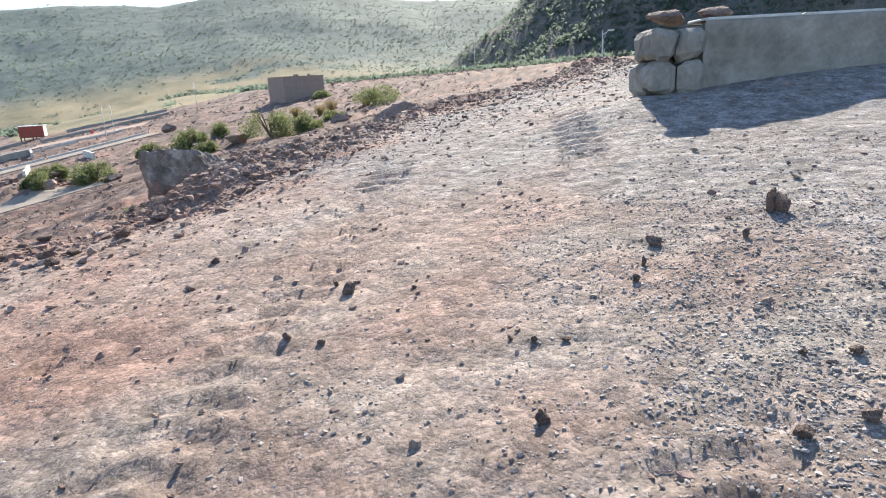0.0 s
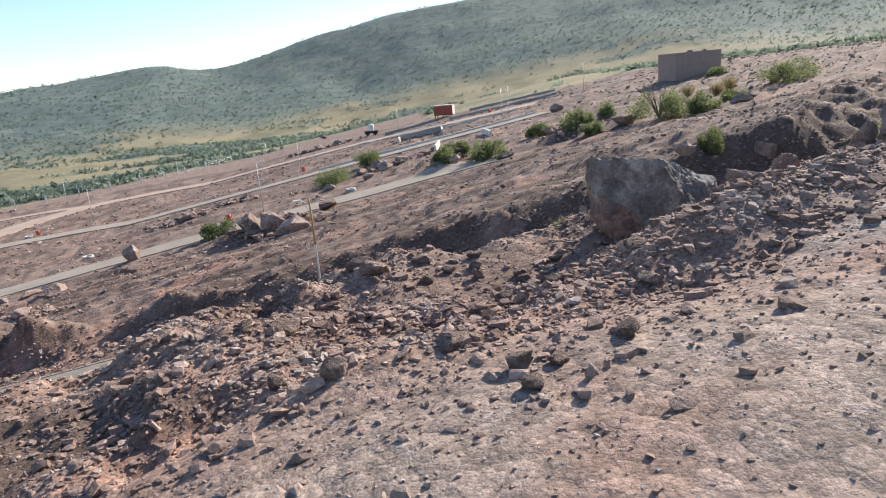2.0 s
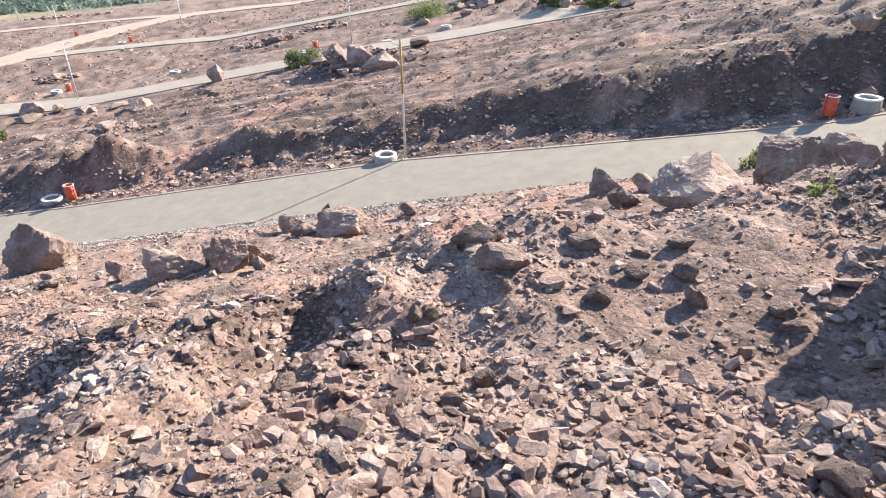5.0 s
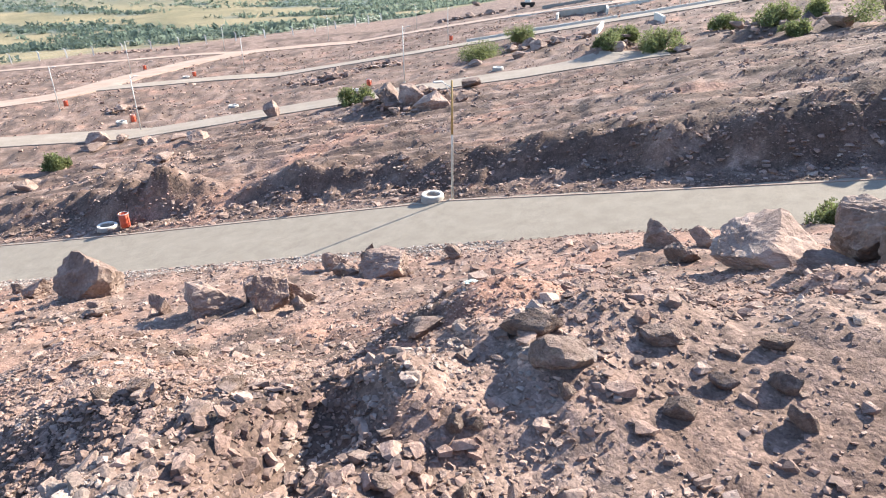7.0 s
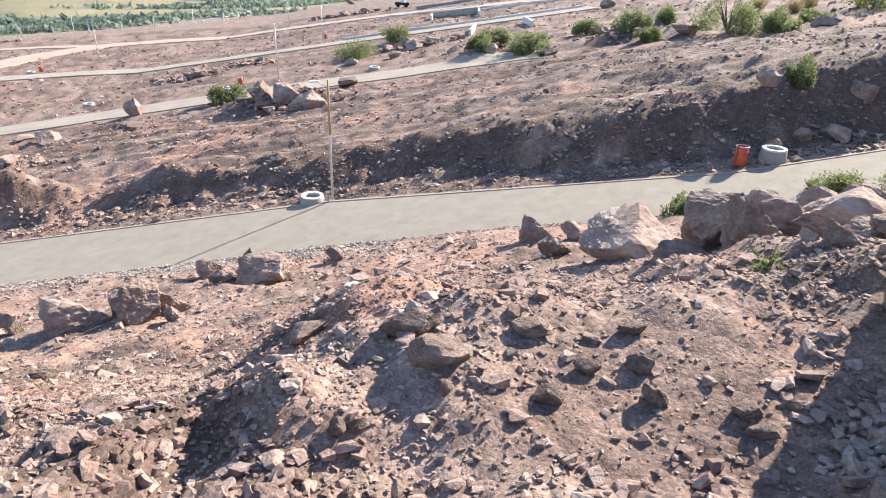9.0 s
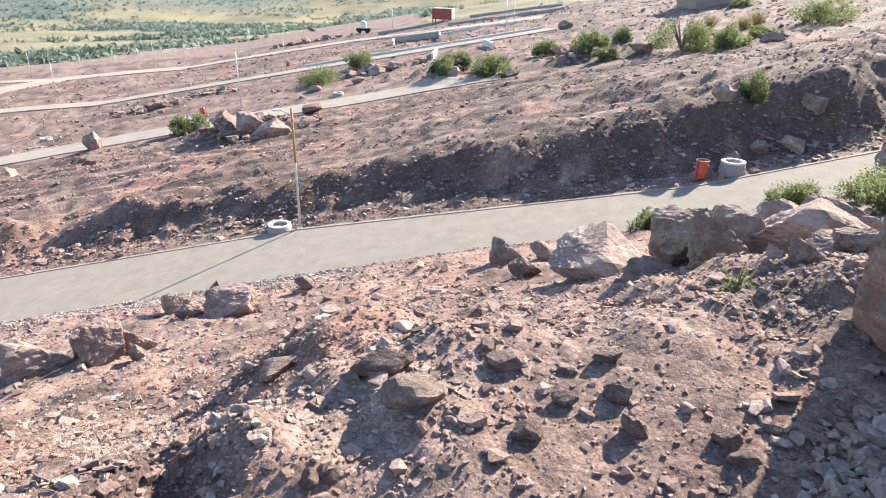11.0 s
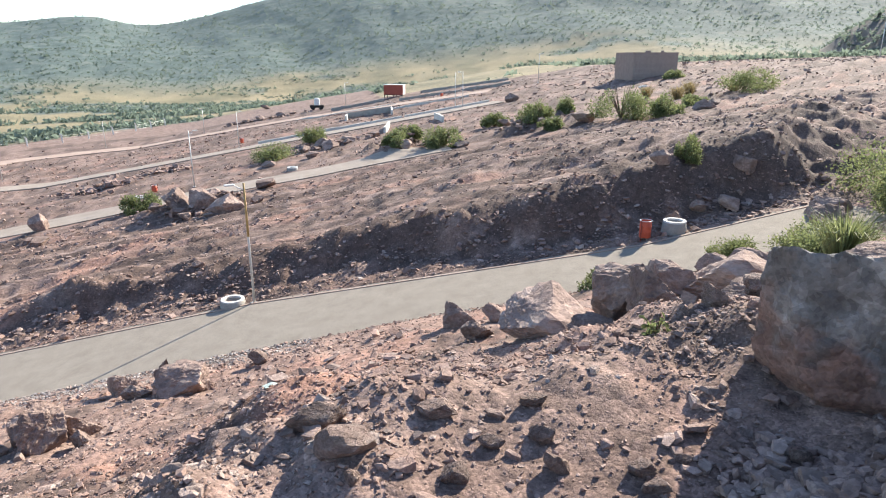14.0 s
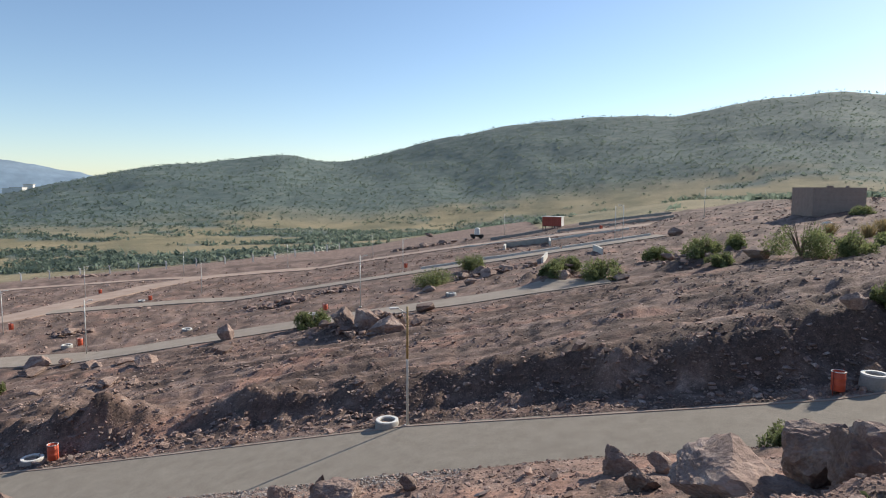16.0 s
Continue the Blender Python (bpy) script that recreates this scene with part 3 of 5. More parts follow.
OUTCROP = ((-23.57, 32.99, 2.0, 2.6), (-20.53, 25.15, 2.39, 1.33), (-9.31, 26.65, 4.01, 3.0), (-6.93, 25.47, 3.0, 3.0), (-4.56, 23.78, 4.30, 2.3), (-6.27, 29.12, 4.6, 2.2), (-2.26, 32.56, 2.82, 1.6),
           (-43.08, 30.88, 3.4, 1.70), (-31.17, 26.73, 2.21, 1.10), (-27.85, 24.90, 3.20, 1.60), (-3.58, 5.15, 0.85, 0.6), (-2.29, 1.90, 0.62, 0.56), (-40.0, 30.6, 2.0, 1.3), (10.5, 62.0, 2.5, 1.4), (3.4, 61.0, 4.0, 2.0), (0.6, 59.0, 2.4, 1.6), (7.0, 60.0, 3.2, 1.4), (-11.6, 28.0, 1.6, 1.2), (-8.0, 23.6, 1.5, 0.9), (-2.4, 25.6, 1.8, 1.0), (-6.0, 22.6, 1.2, 0.7), (-22.0, 27.0, 1.3, 0.8), (-35.5, 28.0, 2.2, 1.0), (-33.0, 17.0, 2.0, 0.9), (-37.0, 13.0, 2.4, 1.3), (-14.0, 152.0, 4.5, 2.2), (-18.0, 151.0, 3.5, 1.8), (-9.0, 154.0, 4.0, 2.0), (-6.0, 156.0, 3.0, 1.6), (-22.0, 149.0, 3.0, 1.5),
           (35.1, 75.7, 2.8, 2.2), (25.3, 44.1, 2.4, 1.4), (26.4, 45.0, 1.8, 1.3), (31.2, 34.4, 3.2, 1.8), (42.3, 29.4, 3.0, 1.5), (44.2, 31.0, 2.4, 1.2), (25.3, -1.3, 1.6, 1.05), (23.7, -0.9, 1.1, 0.95), (12.6, 40.5, 3.0, 2.0), (18.2, 36.0, 2.6, 1.1), (22.3, 1.0, 1.4, 1.1), (9.2, 3.6, 1.0, 0.85), (-41.0, 27.4, 3.2, 0.9), (-25.8, 15.4, 2.2, 1.2), (-24.0, 16.2, 1.6, 0.8), (-51.0, 48.0, 2.4, 1.2), (-48.8, 48.6, 1.8, 1.0), (-3.2, 48.3, 2.4, 1.0), (1.8, 50.2, 2.0, 1.5), (4.3, 57.7, 3.6, 1.6), (-33.5, 26.0, 1.6, 0.9), (-17.5, 205.0, 4.0, 2.4))
for k, (x, y, w, h) in enumerate(OUTCROP):
    place_rock("boulder", FAR_BOULDERS[(k + 2) % 5], x, y, w * 0.82, h * 0.74, 53 * k, "large broken boulder standing on the cleared red slope", "boulders on the cleared slope", tip=5 * ((k * 3) % 5 - 2))
UPHILL = ((13.22, -26.24, 1.45, 0.85), (14.7, -25.0, 1.25, 0.75), (15.67, -25.68, 0.95, 0.55), (14.81, -27.18, 0.8, 0.62), (11.6, -28.8, 0.5, 0.34), (12.3, -28.2, 0.45, 0.25), (27.2, -6.2, 2.4, 1.2), (28.2, -4.9, 2.0, 1.2), (10.05, -27.47, 0.36, 0.42), (11.7, -24.4, 1.2, 0.55), (26.98, 0.29, 1.2, 1.0), (21.9, -1.5, 1.3, 0.95), (31.0, -15.0, 2.4, 1.3), (13.6, -25.3, 0.9, 0.5), (12.3, -26.0, 0.5, 0.5))
for k, (x, y, w, h) in enumerate(UPHILL):
    place_rock("boulder", BOULDERS[(k + 4) % 6], x, y, w, h, 71 * k, "brown boulder half sunk in the rubble of the bank", "boulders on the rubble bank", tip=5 * ((k * 5) % 5 - 2))


def great_boulder():
    """The large squared grey boulder on the brink, stained red below."""
    bm = rock_shape(77, cuts=5, level=6, rough=0.03)
    v = np.array([x.co[:] for x in bm.verts])
    v /= np.linalg.norm(v, axis=1)[:, None]
    planes = np.array([(0.05, 0.42, 1), (-1, 0.1, 0.12), (1, -0.1, 0.2), (0.1, -1, 0.08), (0, 1, 0.15), (-0.75, -0.75, -0.1), (-0.6, -0.5, -0.62), (0.1, -0.8, -0.6), (0.8, -0.5, -0.6), (0.9, -0.2, 0.75), (0, 0, -1), (-0.8, 0.2, -0.7)], float)
    planes /= np.linalg.norm(planes, axis=1)[:, None]
    depth = np.array((0.60, 0.95, 0.95, 0.66, 0.62, 0.90, 0.74, 0.66, 0.80, 0.88, 0.64, 0.80))
    d = v @ planes.T
    r = np.min(np.where(d > 0.02, depth / np.maximum(d, 0.02), 9), axis=1)
    for x, p, q in zip(bm.verts, v, r):
        n1 = noise.fractal(Vector(p * 2.0), 1.0, 2.0, 6)
        n2 = noise.fractal(Vector(p * 9.0) + Vector((5, 0, 0)), 0.7, 2.2, 5)
        x.co = p * q * (1 + 0.07 * n1 + 0.03 * n2)
    me = bpy.data.meshes.new("boulder")
    bm.to_mesh(me)
    bm.free()
    me.materials.append(M_GREAT)
    rust = [max(0.0, min(1.0, (0.2 - v.co.z + 0.3 * noise.fractal(v.co * 3.0, 1.0, 2.0, 4) - 0.3 * v.co.x) * 4)) * 0.62 for v in me.vertices]
    me.attributes.new("rust", "FLOAT", "POINT").data.foreach_set("value", rust)
    ob = new("boulder", me)
    ob.matrix_world = pose(7.68, -28.40, 10.27, 4, -3, -40) @ Matrix.Diagonal((0.70, 0.63, 0.84, 1))
    tagged(ob, "huge squared grey boulder with a rust-stained foot on the brink", "boulder")


M_GREAT = surface("rust_stained_grey_rock", ((0.13, 0.112, 0.102), (0.205, 0.182, 0.168), (0.345, 0.315, 0.29)), 3.4, 0.88, 1.0, 16.0, zones=(("rust", ((0.20, 0.095, 0.065), (0.31, 0.155, 0.105)), 4.0),), pebbles=((7.0, 0.8, 1.2), (34.0, 0.8, 1.2)))
great_boulder()

LOOSE = ((4.07, -27.97, 0.36, 0.21), (4.25, -28.33, 0.38, 0.24), (4.87, -27.98, 0.27, 0.14), (2.76, -24.29, 0.6, 0.22), (5.49, -28.27, 0.18, 0.16), (5.50, -28.55, 0.17, 0.17), (5.55, -27.90, 0.21, 0.1), (3.70, -28.84, 0.10, 0.15), (3.80, -28.80, 0.10, 0.1), (4.28, -28.56, 0.1, 0.12), (5.17, -28.27, 0.16, 0.1), (4.87, -28.54, 0.17, 0.15), (3.05, -29.51, 0.17, 0.16), (3.41, -29.25, 0.15, 0.1), (5.99, -28.68, 0.19, 0.12), (6.00, -28.84, 0.18, 0.12), (6.26, -28.65, 0.11, 0.08),
         (-0.94, -24.03, 0.42, 0.22), (-1.57, -25.2, 0.36, 0.15), (-1.67, -20.97, 0.69, 0.25), (0.53, -27.0, 0.26, 0.12), (0.19, -27.11, 0.26, 0.18), (2.33, -28.52, 0.17, 0.16), (6.53, -30.88, 0.25, 0.11), (6.62, -29.71, 0.31, 0.22), (7.26, -30.27, 0.24, 0.14), (6.87, -30.52, 0.19, 0.13), (7.08, -30.71, 0.25, 0.09), (7.08, -29.74, 0.16, 0.18), (6.86, -28.89, 0.15, 0.15), (7.91, -30.19, 0.38, 0.26), (4.21, -21.83, 1.0, 0.4), (5.72, -21.2, 0.55, 0.4), (2.2, -20.97, 0.9, 0.35),
         (3.58, -30.84, 0.26, 0.22), (5.50, -30.27, 0.18, 0.15), (6.01, -30.12, 0.26, 0.12), (5.06, -31.07, 0.21, 0.12), (4.14, -29.31, 0.15, 0.16), (3.30, -30.95, 0.13, 0.11), (3.42, -30.51, 0.14, 0.11))
ON_TRACK = ((4.12, -32.49, 0.19, 0.16), (5.77, -32.61, 0.20, 0.12), (5.12, -32.75, 0.16, 0.13), (6.35, -31.57, 0.23, 0.12), (4.84, -32.29, 0.31, 0.1), (3.68, -31.95, 0.15, 0.11), (5.33, -32.76, 0.16, 0.07), (5.35, -31.59, 0.17, 0.11), (6.14, -37.44, 0.075, 0.07), (8.69, -37.06, 0.15, 0.16), (8.66, -37.02, 0.09, 0.2), (8.10, -37.15, 0.06, 0.07), (7.78, -36.78, 0.13, 0.07), (6.34, -35.71, 0.1, 0.08), (6.37, -35.5, 0.05, 0.05), (6.62, -38.12, 0.08, 0.05), (6.03, -34.29, 0.08, 0.06), (7.21, -38.05, 0.07, 0.05), (6.82, -38.24, 0.08, 0.05), (5.15, -32.99, 0.14, 0.1), (5.81, -36.0, 0.06, 0.05), (5.9, -36.2, 0.05, 0.03), (7.09, -37.91, 0.04, 0.03), (6.6, -36.0, 0.045, 0.03), (6.55, -37.0, 0.04, 0.03), (6.5, -36.9, 0.035, 0.03), (6.65, -37.1, 0.05, 0.025), (7.3, -37.0, 0.05, 0.05), (7.5, -36.9, 0.04, 0.07))
for k, (x, y, w, h) in enumerate(LOOSE):
    place_rock("stone", STONES[k % 12], x, y, w, h * 0.85, -math.degrees(math.atan2(x - 4, y + 31.4)) + (k * 31) % 50 - 25, "loose angular reddish stone lying on the rubble bank", "loose stones on the bank", sink=0.26, tip=8 * (k % 3 - 1))
for k, (x, y, w, h) in enumerate(ON_TRACK):
    place_rock("stone", STONES[(k + 4) % 12], x, y, w * 0.85, h * 0.85, 67 * k, "loose dark stone lying on the dusty track", "loose stones on the track", tip=8 * (k % 3 - 1))


# ---- street lamps, drums and rings ----
def street_lamp(x, y, arm=180.0, tall=6.3, label="slim white street lamp with a single short arm"):
    lamp = thing("street_lamp", (x, y, gz(x, y) - 0.05), label, "street lamp", "street lamps", arm)
    part("pole", tube(bmesh.new(), (0, 0, 0), (0, 0, tall), 0.065, 0.045, 10), M_GALV, lamp, smooth=True)
    part("base_plate", box(bmesh.new(), (-0.15, -0.15, 0), (0.15, 0.15, 0.09), 0.02), M_CONCRETE, lamp, "square concrete footing")
    bm = bmesh.new()
    tube(bm, (0, 0, tall - 0.35), (0.55, 0, tall - 0.02), 0.025, 0.022, 8)
    tube(bm, (0, 0, tall - 0.9), (0.35, 0, tall - 0.16), 0.014, 0.014, 6)
    part("arm", bm, M_GALV, lamp)
    head = part("lamp_head", box(bmesh.new(), (0.45, -0.09, tall - 0.06), (0.95, 0.09, tall + 0.02), 0.025), M_WHITE, lamp, "flat white lamp head")
    part("lens", box(bmesh.new(), (0.55, -0.06, tall - 0.075), (0.9, 0.06, tall - 0.061)), M_CONCRETE, head)
    return lamp


near_lamp = street_lamp(0.0, 0.12, 205, label="slim street lamp, white below and rusty yellow above")
part("upper_pole", tube(bmesh.new(), (0, 0, 3.6), (0, 0, 6.31), 0.062, 0.05, 10), M_OCHRE, near_lamp, "rusty yellow upper pole", smooth=True)
for x, y, arm in ((-41.05, 35.94, 10), (-11.09, 43.06, 10), (-50.4, 85.5, 10), (-62.5, 50.3, 10), (-11.5, 85.0, 10), (-50.0, 137.2, 180), (-76.2, 89.2, 0), (26.7, 82.9, 0), (27.9, 82.0, 180), (-27.6, 142.8, 180), (-74.7, 127.8, 0), (44.6, -7.2, 340), (85.0, 54.0, 180), (9.0, 150.0, 0), (50.0, 107.0, 0)):
    street_lamp(x, y, arm)


def red_drum(x, y, turn):
    drum = thing("waste_drum", (x, y, gz(x, y)), "open red waste drum hung in a dark iron frame", "waste bin", "waste drums", turn)
    lathe_rows = ((0.0, 0.12), (0.27, 0.12), (0.29, 0.14), (0.29, 0.40), (0.302, 0.42), (0.29, 0.44), (0.29, 0.68), (0.302, 0.70), (0.29, 0.72), (0.29, 0.98), (0.272, 0.98), (0.272, 0.16), (0.0, 0.16))
    part("body", lathe(bmesh.new(), lathe_rows, 22), M_RED, drum, smooth=True)
    part("rim", lathe(bmesh.new(), ((0.285, 0.965), (0.305, 0.975), (0.305, 0.995), (0.285, 1.005), (0.265, 0.99)), 22), M_WHITE, drum, "worn pale rim")
    for side in (-1, 1):
        part("frame_post", tube(bmesh.new(), (side * 0.36, 0, -0.1), (side * 0.36, 0, 1.08), 0.022, 0.022, 8), M_RED_IRON, drum)
        part("bracket", tube(bmesh.new(), (side * 0.36, 0, 0.72), (side * 0.28, 0, 0.72), 0.018, 0.018, 6), M_RED_IRON, drum)
    return drum


first_drum = red_drum(19.67, -2.95, 30)
for x, y, turn in ((-20.57, 1.75, -20), (-15.9, 45.1, 10), (-57.6, 79.9, 0), (-45.3, 41.2, 40), (-62.9, 52.3, 0), (-11.6, 90.0, 0), (-75.8, 93.5, 0), (30.5, 118.5, 0)):
    copy_thing(first_drum, pose(x, y, gz(x, y), 0, 0, turn))


def concrete_ring(x, y, radius, tall, label):
    bm = lathe(bmesh.new(), ((radius * 1.12, -0.1), (radius * 1.08, tall * 0.4), (radius, tall - 0.03), (radius - 0.03, tall), (radius - 0.14, tall), (radius - 0.17, tall - 0.03), (radius - 0.17, -0.1)), 30)
    ring = thing("concrete_ring", (x, y, gz(x, y)), label, "planter ring", "concrete rings")
    part("wall", bm, M_BLOCK, ring, smooth=True)
    part("painted_rim", lathe(bmesh.new(), ((radius + 0.006, tall - 0.07), (radius + 0.006, tall + 0.012), (radius - 0.15, tall + 0.012), (radius - 0.176, tall - 0.06)), 30), M_WHITE, ring, "whitewashed top rim")
    part("soil", lathe(bmesh.new(), ((radius - 0.17, tall * 0.35), (0.0, tall * 0.45)), 20), M_TRACK, ring, "dry soil fill")
    return ring


concrete_ring(21.35, -2.75, 0.56, 0.62, "tall white-rimmed concrete ring standing beside the road")
for x, y in ((-21.95, 1.9), (-1.1, 0.42), (-45.9, 39.6), (-33.0, 43.6), (-58.6, 78.7), (-16.9, 42.7), (-0.1, 42.1)):
    concrete_ring(x, y, 0.58, 0.3, "low whitewashed concrete ring set at the road's verge")


# ---- plot buildings ----
def brick_building():
    z = gz(57, 74.5) - 0.5
    house = thing("brick_building", (56.2, 74.6, z), "single-storey unplastered brown brick building on the slope", "building")
    w, d, h = 8.2, 7.2, 5.1
    for name, lo, hi in (("front_wall", (0, 0, 0), (w, 0.25, h)), ("back_wall", (0, d - 0.25, 0), (w, d, h)), ("end_wall", (0, 0.25, 0), (0.25, d - 0.25, h)), ("end_wall", (w - 0.25, 0.25, 0), (w, d - 0.25, h))):
        part(name, box(bmesh.new(), lo, hi), M_BRICK, house)
    part("roof", box(bmesh.new(), (0.25, 0.25, h - 0.45), (w - 0.25, d - 0.25, h - 0.25)), M_BLOCK, house)
    part("coping", box(bmesh.new(), (-0.04, -0.04, h), (w + 0.04, d + 0.04, h + 0.06)), M_BRICK, house, "thin coping course")
    for x in (2.3, 2.75, 5.2):
        part("brick_stack", box(bmesh.new(), (x, 0.1, h + 0.06), (x + 0.35, 0.6, h + 0.36), 0.03), M_BRICK, house, "loose bricks stacked on the parapet")
    for k in range(11):
        part("course", box(bmesh.new(), (-0.004, -0.006, 0.4 + k * 0.42), (w + 0.004, 0.02, 0.415 + k * 0.42)), M_BLOCK, house)


def site_cabin():
    z = gz(22.3, 152.0)
    cabin = thing("site_cabin", (19.8, 152.0, z), "red sheet-clad site cabin with a white end raised on legs", "cabin", turn=-24.0)
    w, d, lo, hi = 5.6, 2.6, 0.75, 3.35
    part("front_wall", box(bmesh.new(), (0, 0, lo), (w, 0.1, hi)), M_BRICK_RED, cabin)
    part("back_wall", box(bmesh.new(), (0, d - 0.1, lo), (w, d, hi)), M_BRICK_RED, cabin)
    part("end_wall", box(bmesh.new(), (0, 0.1, lo), (0.1, d - 0.1, hi)), M_BRICK_RED, cabin)
    part("end_wall", box(bmesh.new(), (w - 0.1, 0.1, lo), (w, d - 0.1, hi)), M_WHITE, cabin, "white painted end wall")
    part("floor_frame", box(bmesh.new(), (0, 0, lo - 0.15), (w, d, lo)), M_DARK, cabin)
    part("roof", box(bmesh.new(), (-0.1, -0.12, hi), (w + 0.1, d + 0.12, hi + 0.14), 0.03), M_WHITE, cabin, "pale roof sheet")
    for k in range(9):
        part("rib", box(bmesh.new(), (0.3 + k * 0.6, -0.05, lo + 0.05), (0.36 + k * 0.6, 0.0, hi - 0.05)), M_BRICK_RED, cabin)
    for x in (0.1, w / 2, w - 0.3):
        for y in (0.05, d - 0.25):
            part("leg", box(bmesh.new(), (x, y, -0.3), (x + 0.2, y + 0.2, lo - 0.15)), M_DARK, cabin)


def water_bowser():
    z = gz(1.5, 156)
    cart = thing("water_tanker", (1.2, 155.0, z), "white water tank on a dark wheeled trailer", "tanker", turn=8)
    part("tank", tube(bmesh.new(), (0, 0, 1.3), (0, 0, 2.9), 0.85, 0.8, 18), M_WHITE, cart, smooth=False)
    part("dome", lathe(bmesh.new(), ((0.82, 2.88), (0.62, 3.15), (0.3, 3.28), (0.0, 3.3)), 18), M_WHITE, cart)
    part("chassis", box(bmesh.new(), (-2.0, -0.8, 0.6), (1.8, 0.8, 1.3), 0.05), M_DARK, cart)
    for x in (-1.2, 1.0):
        for y in (-0.95, 0.8):
            part("wheel", tube(bmesh.new(), (x, y, 0.45), (x, y + 0.16, 0.45), 0.45, 0.45, 16), M_RUBBER, cart)


brick_building()
site_cabin()
water_bowser()


def low_wall(name, a, b, tall, thick, mat, label, group="low plot walls"):
    a, b = Vector((*a, 0)), Vector((*b, 0))
    n = max(2, int((b - a).length / 2.5))
    side = (b - a).normalized().cross(Vector((0, 0, 1))) * thick / 2
    verts, faces = [], []
    for k in range(n + 1):
        p = a.lerp(b, k / n)
        z = gz(p.x, p.y)
        for s, dz in ((-1, -0.3), (-1, tall), (1, tall), (1, -0.3)):
            verts.append((p.x + side.x * s, p.y + side.y * s, z + dz))
    for k in range(n):
        i, j = 4 * k, 4 * k + 4
        faces += [(i + c, i + c + 1, j + c + 1, j + c) for c in range(3)]
    faces += [(0, 1, 2, 3)[::-1], (4 * n, 4 * n + 1, 4 * n + 2, 4 * n + 3)]
    wall = tagged(new(name, mesh_of(name, verts, faces, (mat,))), label, "wall", group)
    return wall


for a, b, tall, mat in (((-8, 83.2), (17, 82.6), 0.45, M_CONCRETE), ((17.5, 82.6), (33, 83.2), 0.45, M_CONCRETE), ((8, 103.5), (17, 101.5), 1.1, M_BLOCK), ((8, 103.5), (7.6, 98.0), 0.9, M_CONCRETE), ((17, 101.5), (16.4, 93.5), 1.0, M_CONCRETE),
                        ((13.6, 70.5), (12.4, 64.6), 0.9, M_CONCRETE), ((21.0, 70.5), (21.2, 64.2), 0.9, M_CONCRETE), ((16, 108), (34, 105), 0.35, M_CONCRETE), ((-3, 124), (20, 121), 0.3, M_CONCRETE), ((22, 132), (48, 122), 0.6, M_BLOCK), ((5, 140), (19, 141), 0.7, M_BLOCK), ((30, 150), (52, 138), 0.6, M_BLOCK)):
    low_wall("plot_wall", a, b, tall, 0.35, mat, "low whitewashed plot wall on the cleared ground" if mat is M_CONCRETE else "low grey blockwork foundation wall", "low plot walls")


M_WALL = surface("stained_cement", ((0.17, 0.155, 0.135), (0.27, 0.25, 0.22), (0.38, 0.355, 0.32)), 1.8, 0.95, 0.6, 14.0)


def boundary_wall():
    """The stone-built wall beside the upper track, of rough courses with open joints."""
    wall = thing("boundary_wall", (11.9, -34.0, 11.22), "rough grey stone retaining wall beside the dusty track", "wall", turn=-37.0)
    rng = random.Random(4)
    bm = bmesh.new()
    bmesh.ops.create_grid(bm, x_segments=150, y_segments=24, size=0.5)
    for v in bm.verts:
        x, z = 0.55 + (v.co.x + 0.5) * 8.5, -0.3 + (v.co.y + 0.5) * 1.42
        p = Vector((x * 1.3, z * 1.3, 2.0))
        v.co = (x, 0.05 * noise.fractal(p, 0.9, 2.0, 6) - 0.05 * max(0.0, noise.noise(p * 0.6)), z)
    top = [v for v in bm.verts if v.co.z > 1.115]
    back = bmesh.ops.extrude_edge_only(bm, edges=[e for e in bm.edges if all(v in set(top) for v in e.verts) and len(e.link_faces) == 1 and abs(e.verts[0].co.z - e.verts[1].co.z) < 1e-4])["geom"]
    for v in back:
        if isinstance(v, bmesh.types.BMVert):
            v.co.y += 0.75
            v.co.z += 0.03 * noise.noise(v.co * 2)
    part("plastered_face", bm, M_WALL, wall, "rough stained cement face", smooth=True)
    part("core", box(bmesh.new(), (0.5, 0.14, -0.3), (9.0, 0.8, 1.06)), M_BLOCK, wall, "mortared rubble core")
    z = -0.2
    for tall in (0.44, 0.42, 0.4):
        for x, w in ((-0.12, 0.36), (0.24, 0.34)):
            for y, d in ((-0.08, 0.45), (0.37, 0.42)):
                bm = box(bmesh.new(), (x, y, z), (x + w - 0.015, y + d - 0.015, z + tall - 0.015), 0.07)
                bmesh.ops.subdivide_edges(bm, edges=bm.edges[:], cuts=2, use_grid_fill=True)
                for v in bm.verts:
                    p = v.co * 3.2 + Vector((z * 9, 0, 0))
                    v.co += Vector((noise.noise(p), noise.noise(p + Vector((7, 3, 1))), noise.noise(p + Vector((2, 9, 5))))) * 0.075
                part("stone_block", bm, M_WALL, wall)
        z += tall
    for k in range(7):
        x = 0.6 + k * 1.2
        bm = box(bmesh.new(), (x, 0.02, 1.11), (x + 1.17, 0.7, 1.15 + rng.uniform(0, 0.03)), 0.015)
        part("coping", bm, M_CONCRETE, wall, "pale cement coping")
    z = 1.1
    place = rock_mesh("capstone", 300, M_ROCK, cuts=8, level=3)
    for x, y, w, h in ((0.2, 0.3, 0.62, 0.2), (0.85, 0.35, 0.6, 0.22)):
        ob = new("capstone", place)
        ob.matrix_world = pose(x, y, z + h * 0.45, 0, 0, 25 * x) @ Matrix.Diagonal((w, w * 0.7, h, 1))
        ob.parent = wall


boundary_wall()


# ---- fence along the grass ----
FENCE = ((-160, 106), (-116, 134), (-91, 150), (-69, 162), (-55, 182), (-46, 200))


